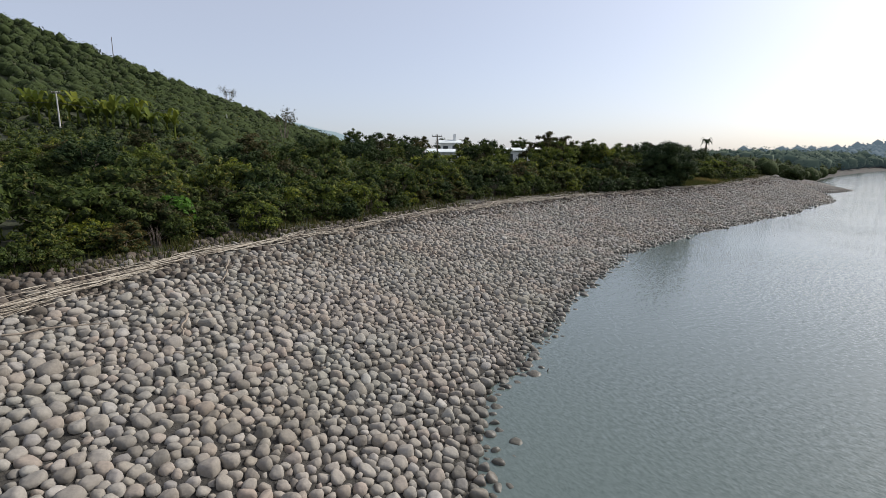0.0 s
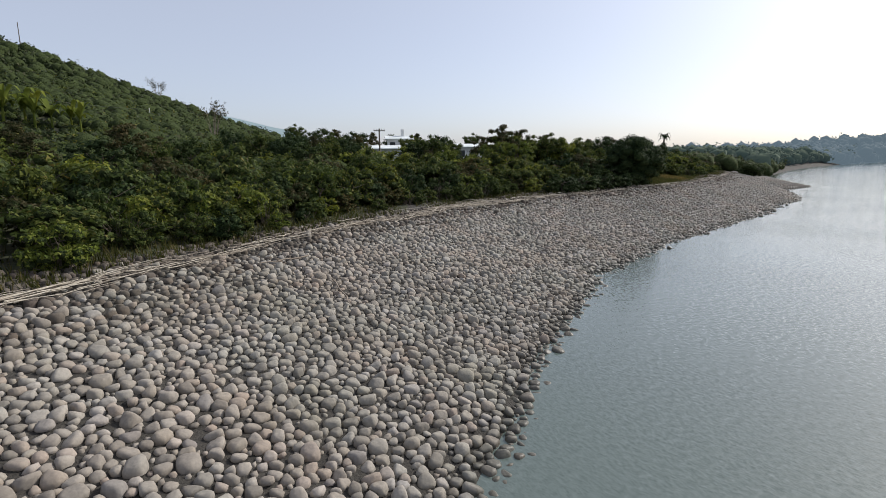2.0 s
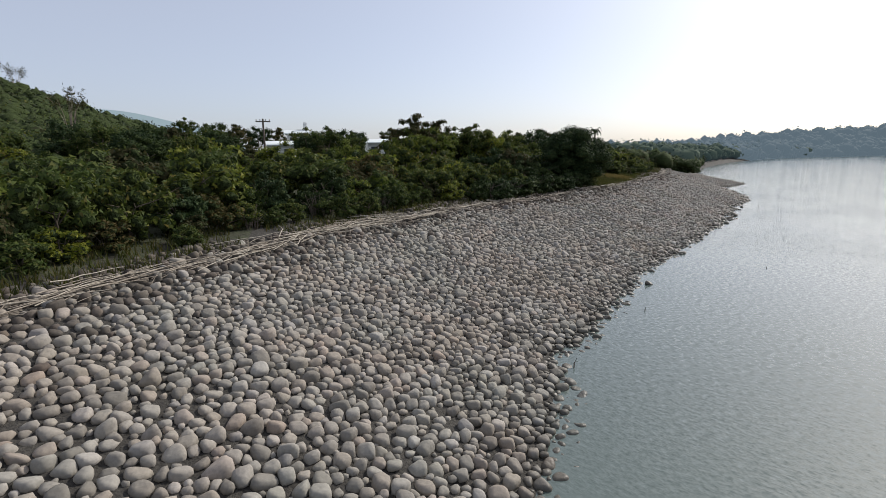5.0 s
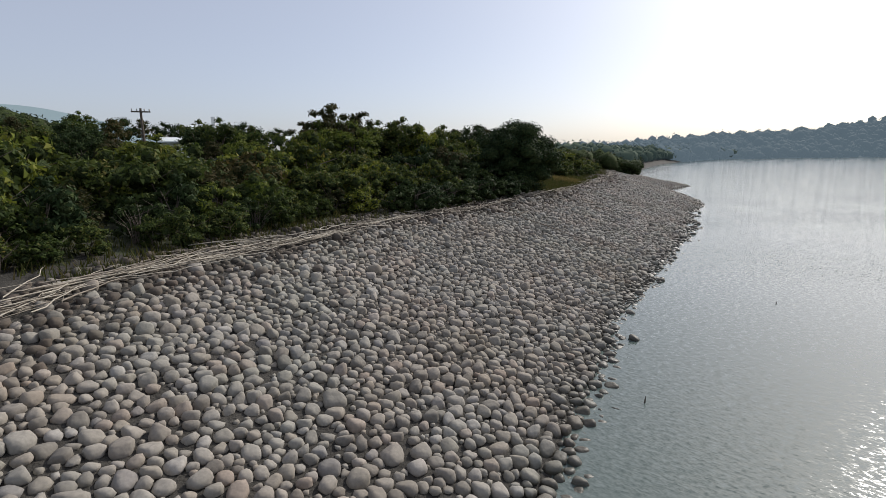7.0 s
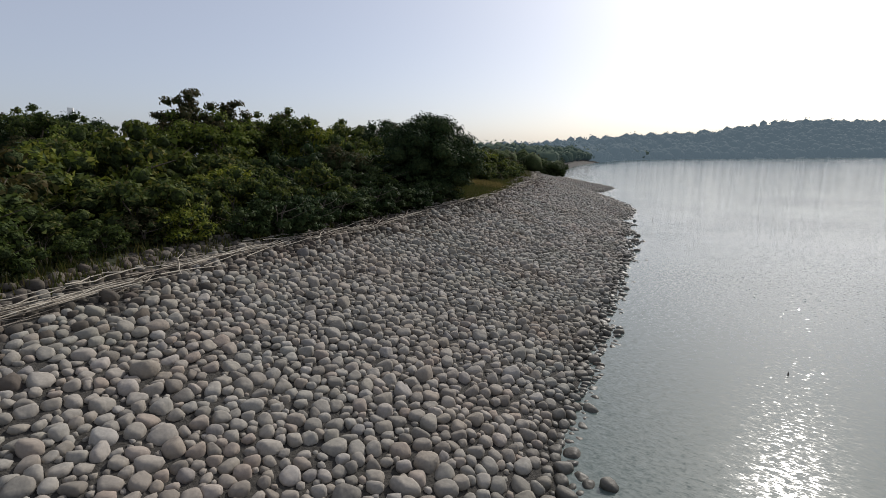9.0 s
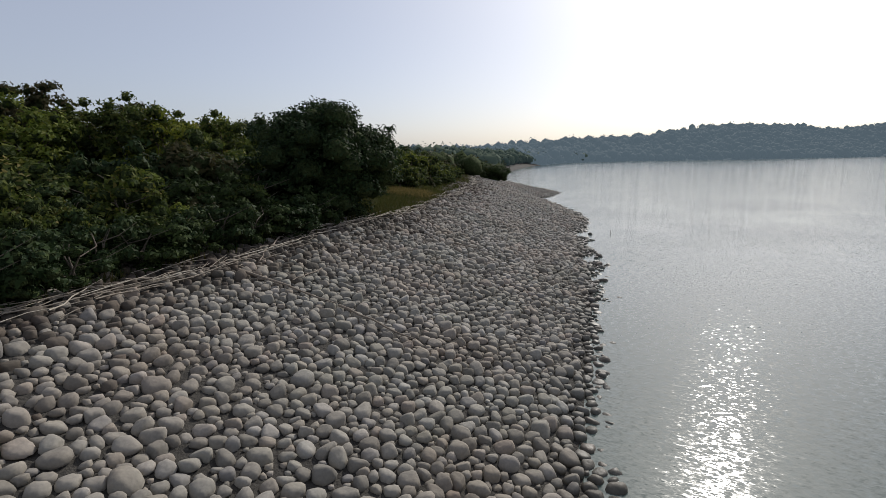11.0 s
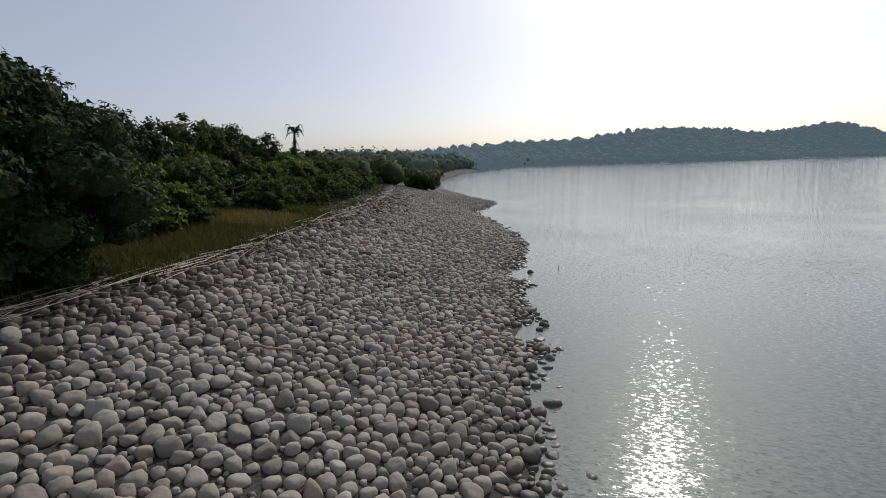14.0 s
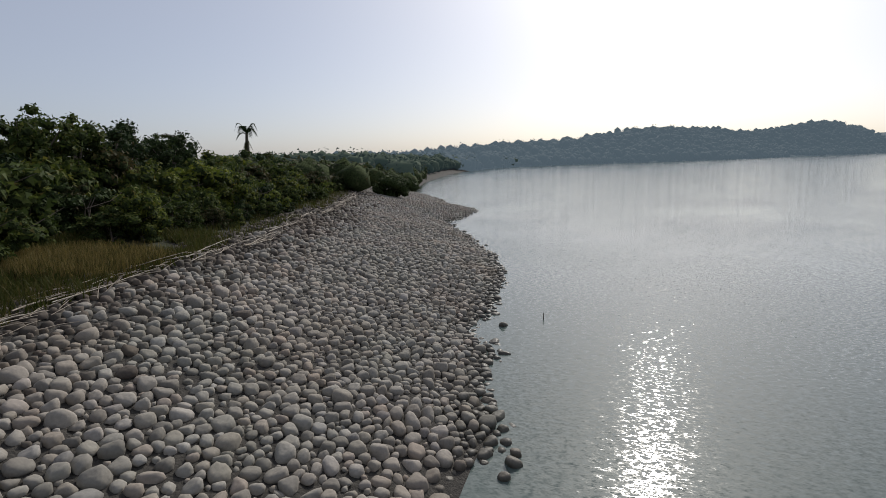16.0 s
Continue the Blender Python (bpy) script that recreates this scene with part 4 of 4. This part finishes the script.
def dry_grass():
    """Tall straw-coloured tufts in the clearing."""
    g = np.random.default_rng(17)
    vs = []
    for k in range(1500):
        a, r = g.uniform(0, 6.28), 2.1 * g.random() ** 0.6
        x, y = 31.9 + math.cos(a) * r, 60.9 + math.sin(a) * r * 0.8
        d, w = shore_distance(x, y)
        if d[0] < w[0] + 0.35:
            continue
        z, h = height_at(x, y), g.uniform(0.2, 0.5)
        for b in range(5):
            a, l = g.uniform(0, 6.28), g.uniform(0.1, 0.6) * h
            bx, by = x + g.normal(0, 0.07), y + g.normal(0, 0.07)
            vs += [(bx - math.sin(a) * 0.016, by + math.cos(a) * 0.016, z - 0.02), (bx + math.sin(a) * 0.016, by - math.cos(a) * 0.016, z - 0.02), (bx + math.cos(a) * l, by + math.sin(a) * l, z + h)]
    V = np.array(vs)
    return build_mesh("dry_grass", V, [(np.arange(len(V)).reshape(-1, 3), 0, False)], [M_GRASS_DRY])


tagged(new("dry_grass", dry_grass()), "tall straw-yellow dry grass in a clearing", "grass", kind="stuff")
tagged(new("grass", grass()), "yellow-green grass and weeds above the drift line", "grass", kind="stuff")

# ---- woods on the flat and on the hill ----


def woods(name, pts, radii, leaves_per, leaf, mats, seed, lift=0.55, squash=0.95, ragged=0.0):
    g = np.random.default_rng(seed)
    P = np.asarray(pts)
    Z = height(P[:, 0], P[:, 1])
    bv, bf = BALL1
    n = len(P)
    cen = np.stack([P[:, 0], P[:, 1], Z + radii * (lift + ragged * g.random(n) ** 3)], 1)
    shape = np.array([1, 1, squash])
    v = bv[None] * (1 + g.uniform(-0.25, 0.25, (n, len(bv), 1))) * (radii * 0.82)[:, None, None] * shape + cen[:, None, :]
    f = (bf[None] + (np.arange(n) * len(bv))[:, None, None]).reshape(-1, 3)
    idx = np.repeat(np.arange(n), leaves_per)
    out = directions(g, len(idx))
    out[:, 2] = np.abs(out[:, 2]) * 1.0 - 0.15
    at = cen[idx] + out * (radii[idx] * g.uniform(0.75, 1.32, len(idx)))[:, None] * shape
    lv, lf = leaf_quads(g, at, out, leaf, 0.7)
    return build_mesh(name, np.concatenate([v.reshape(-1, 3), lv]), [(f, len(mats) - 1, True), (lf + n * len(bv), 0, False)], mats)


wr = np.random.default_rng(6)


def scatter(n, x0, x1, y0, y1, rule):
    p = np.stack([wr.uniform(x0, x1, n), wr.uniform(y0, y1, n)], 1)
    d, w = shore_distance(p[:, 0], p[:, 1])
    return p[rule(p[:, 0], p[:, 1], d - w)]


flat = scatter(4000, -75, 60, 10, 135, lambda x, y, o: (o > 12) & ~((x > -4) & (x < 18) & (y > 82) & (y < 98)))
flat_r = wr.uniform(0.9, 1.9, len(flat)) * np.where((flat[:, 0] > -4) & (flat[:, 0] < 18) & (flat[:, 1] < 84), 0.75, 1.0) * np.where((flat[:, 0] < -36) & (flat[:, 1] > 58) & (flat[:, 1] < 95), 0.5, 1)
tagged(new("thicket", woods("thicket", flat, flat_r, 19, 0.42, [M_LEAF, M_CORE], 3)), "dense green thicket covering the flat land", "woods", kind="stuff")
hill = scatter(7500, -210, 0, 60, 190, lambda x, y, o: (o > 20) & (ridge_height(x) > 1) & (np.abs(y - 155 - 0.1 * x) < 80))
hill_r = wr.uniform(0.8, 2.3, len(hill)) * np.where((hill[:, 0] > -72) & (hill[:, 0] < -36) & (hill[:, 1] > 58) & (hill[:, 1] < 95), 0.4, 1)
tagged(new("hill_woods", woods("hill_woods", hill, hill_r, 16, 0.6, [M_WOODS, M_CORE], 4, 0.45)), "scrubby green woods on the hillside", "woods", kind="stuff")
near_point = scatter(2600, 40, 130, 84, 190, lambda x, y, o: (o > np.where(y > 103, -8.5, 0.5)) & (o < 45) & (x < 0.8 * y - 4))
near_r = wr.uniform(0.9, 2.0, len(near_point))
tagged(new("shore_thicket", woods("shore_thicket", near_point, near_r, 22, 0.45, [M_WOODS, M_CORE], 8, 0.6)), "green thicket along the shore beyond the point", "woods", kind="stuff")
# the woods from here on carry haze painted as emission
point = scatter(2400, 80, 260, 125, 330, lambda x, y, o: (o > -6) & (o < 70))
point_r = wr.uniform(1.8, 3.2, len(point))
tagged(new("shore_woods", woods("shore_woods", point, point_r, 20, 0.8, [M_POINT, M_POINT], 5, 0.7)), "trees along the distant shore with painted haze", "woods", kind="stuff")
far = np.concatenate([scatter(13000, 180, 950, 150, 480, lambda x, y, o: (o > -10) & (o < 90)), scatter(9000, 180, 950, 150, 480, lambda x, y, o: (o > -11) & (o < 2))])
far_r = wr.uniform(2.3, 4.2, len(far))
tagged(new("far_shore_woods", woods("far_shore_woods", far, far_r, 11, 1.35, [M_FAR, M_FAR], 7, 0.35, ragged=0.9)), "blue-green woods on the far shore with painted haze", "woods", kind="stuff")


def distant_hill():
    n = 40
    xs = np.linspace(-1500, -180, n)
    top = np.interp(xs, [-1500, -900, -560, -400, -300, -200], [200, 175, 136, 108, 82, 30]) + 3 * np.sin(np.arange(n) * 0.9)
    vs = [(x, 1700 - 260, -2) for x in xs] + [(x, 1700, h) for x, h in zip(xs, top)] + [(x, 2000, -2) for x in xs]
    fs = [(r * n + i, r * n + i + 1, (r + 1) * n + i + 1, (r + 1) * n + i) for r in range(2) for i in range(n - 1)]
    return build_mesh("distant_hill", np.array(vs), [(np.array(fs), 0, True)], [M_FAR_HILL])


# its blue is emission put in as haze
tagged(new("distant_hill", distant_hill()), "hill on the horizon painted blue as haze", "hill", kind="structure")


# ---- house, sheds and poles behind the thicket ----


def box(x0, x1, y0, y1, z0, z1):
    v = np.array([(x, y, z) for z in (z0, z1) for x, y in ((x0, y0), (x1, y0), (x1, y1), (x0, y1))], float)
    f = np.array([(3, 2, 1, 0), (4, 5, 6, 7), (0, 1, 5, 4), (1, 2, 6, 5), (2, 3, 7, 6), (3, 0, 4, 7)])
    return v, f


def block(name, b, mat, parent, label=""):
    bm = bmesh.new()
    v, f = box(*b)
    vs = [bm.verts.new(p) for p in v]
    for q in f:
        bm.faces.new([vs[i] for i in q])
    bmesh.ops.bevel(bm, geom=bm.edges[:], offset=0.02, segments=1, affect="EDGES")
    me = bpy.data.meshes.new(name)
    bm.to_mesh(me)
    bm.free()
    me.materials.append(mat)
    return part(name, me, parent, label)


def gable(name, x0, x1, y0, y1, z, rise, mat, parent, label=""):
    """Pitched roof with a thickness, ridge along x."""
    ym, t = (y0 + y1) / 2, 0.12
    prof = [(y0, z), (ym, z + rise), (y1, z), (y1, z - t), (ym, z + rise - t), (y0, z - t)]
    v = np.array([(x, y, h) for x in (x0, x1) for y, h in prof])
    f4 = np.array([(i, (i + 1) % 6, 6 + (i + 1) % 6, 6 + i) for i in range(6)])
    ends = np.array([(0, 1, 4, 5), (1, 2, 3, 4), (6, 11, 10, 7), (7, 10, 9, 8)])
    return part(name, build_mesh(name, v, [(np.concatenate([f4, ends]), 0, False)], [mat]), parent, label)


def house(x, y, w, d, eave, rise, label, windows):
    g = height_at(x, y)
    root = new("house")
    root.location = (x, y, g)
    e = eave - g
    block("wall", (-w / 2, w / 2, -d / 2, d / 2, -0.3, e), M_WALL, root)
    gable("roof", -w / 2 - 0.4, w / 2 + 0.4, -d / 2 - 0.5, d / 2 + 0.5, e + 0.05, rise, M_ROOF, root, "pale grey-green metal roof")
    for i in range(windows):
        cx = -w / 2 + w * (i + 0.5) / windows
        win = block("window", (cx - 0.45, cx + 0.45, -d / 2 - 0.03, -d / 2 + 0.05, e - 1.5, e - 0.5), M_DARK, root, "dark window")
    return tagged(root, label, "house", "buildings behind the thicket")


house(2.2, 88.0, 6.6, 5.0, 6.3, 0.5, "low white house with a pale metal roof", 4)
house(14.2, 90.0, 5.4, 5.0, 6.5, 0.5, "low white shed with a pale metal roof", 3)
tall_house = house(2.6, 97.0, 3.4, 4.0, 8.0, 0.55, "taller white house with a small gable", 2)
block("chimney", (0.6, 1.1, -0.5, 0.1, 4.5, 6.4), M_WALL, tall_house)


def utility_pole(x, y, top, arm, mat, label):
    g = height_at(x, y)
    root = new("utility_pole")
    h = top - g
    v, f = tube([(0, 0, -0.3), (0, 0, h * 0.5), (0, 0, h)], [0.12, 0.1, 0.08], 10)
    part("pole", build_mesh("pole", v, [(f, 0, True)], [mat]), root)
    if arm:
        block("crossarm", (-0.65, 0.65, -0.05, 0.05, h - 0.3, h - 0.2), M_BARK, root)
        for q in (-0.58, -0.25, 0.25, 0.58):
            iv, jf = tube([(q, 0, h - 0.23), (q, 0, h - 0.12), (q, 0, h - 0.02)], [0.035, 0.06, 0.03], 6)
            part("insulator", build_mesh("insulator", iv, [(jf, 0, True)], [M_CONCRETE]), root)
    root.location = (x, y, g)
    tagged(root, label, "utility pole", "utility poles")
    return (x, y, top)


POLES = [utility_pole(-55.5, 79.0, 15.2, True, M_CONCRETE, "pale concrete utility pole on the slope"), utility_pole(-46.0, 118.0, 15.0, False, M_CONCRETE, "thin pale pole on the slope"),
         utility_pole(0.1, 68.6, 8.4, True, M_BARK, "dark wooden utility pole with a crossarm"), utility_pole(-88.0, 150.0, 38.0, False, M_BARK, "thin pole on the ridge")]


def wire(a, b, sag):
    pts = [Vector(a).lerp(Vector(b), q / 12) - Vector((0, 0, sag * 4 * (q / 12) * (1 - q / 12))) for q in range(13)]
    v, f = tube(pts, [0.018] * 13, 4)
    tagged(new("power_line", build_mesh("power_line", v, [(f, 0, True)], [M_DARK])), "thin dark power line strung between poles", "power line", "power lines")


for dz in (0.1, 1.4):
    wire((-55.5, 79, 15.0 - dz), (-110, 62, 16.2 - dz), 0.9)
    wire((-55.5, 79, 15.0 - dz), (-46, 118, 14.8 - dz), 0.6)


def stake(x, y, h, lean):
    v, f = tube([(0, 0, -0.8), (lean * 0.4, 0, h * 0.5), (lean, 0.02, h)], [0.02, 0.016, 0.01], 6)
    ob = new("stick", build_mesh("stick", v, [(f, 0, True)], [M_BARK]))
    ob.location = (x, y, 0)
    tagged(ob, "dark stick poking out of the shallow water", "stick", "sticks in the water")


for sx, sy_m, sh, sl in ((14.65, 30.95, 0.12, 0.05), (23.4, 34.9, 0.07, 0.03), (42.5, 54.75, 0.2, 0.05), (10.3, 27.5, 0.22, 0.12), (2.6, 12.1, 0.07, 0.03)):
    stake(sx, sy_m, sh, sl)
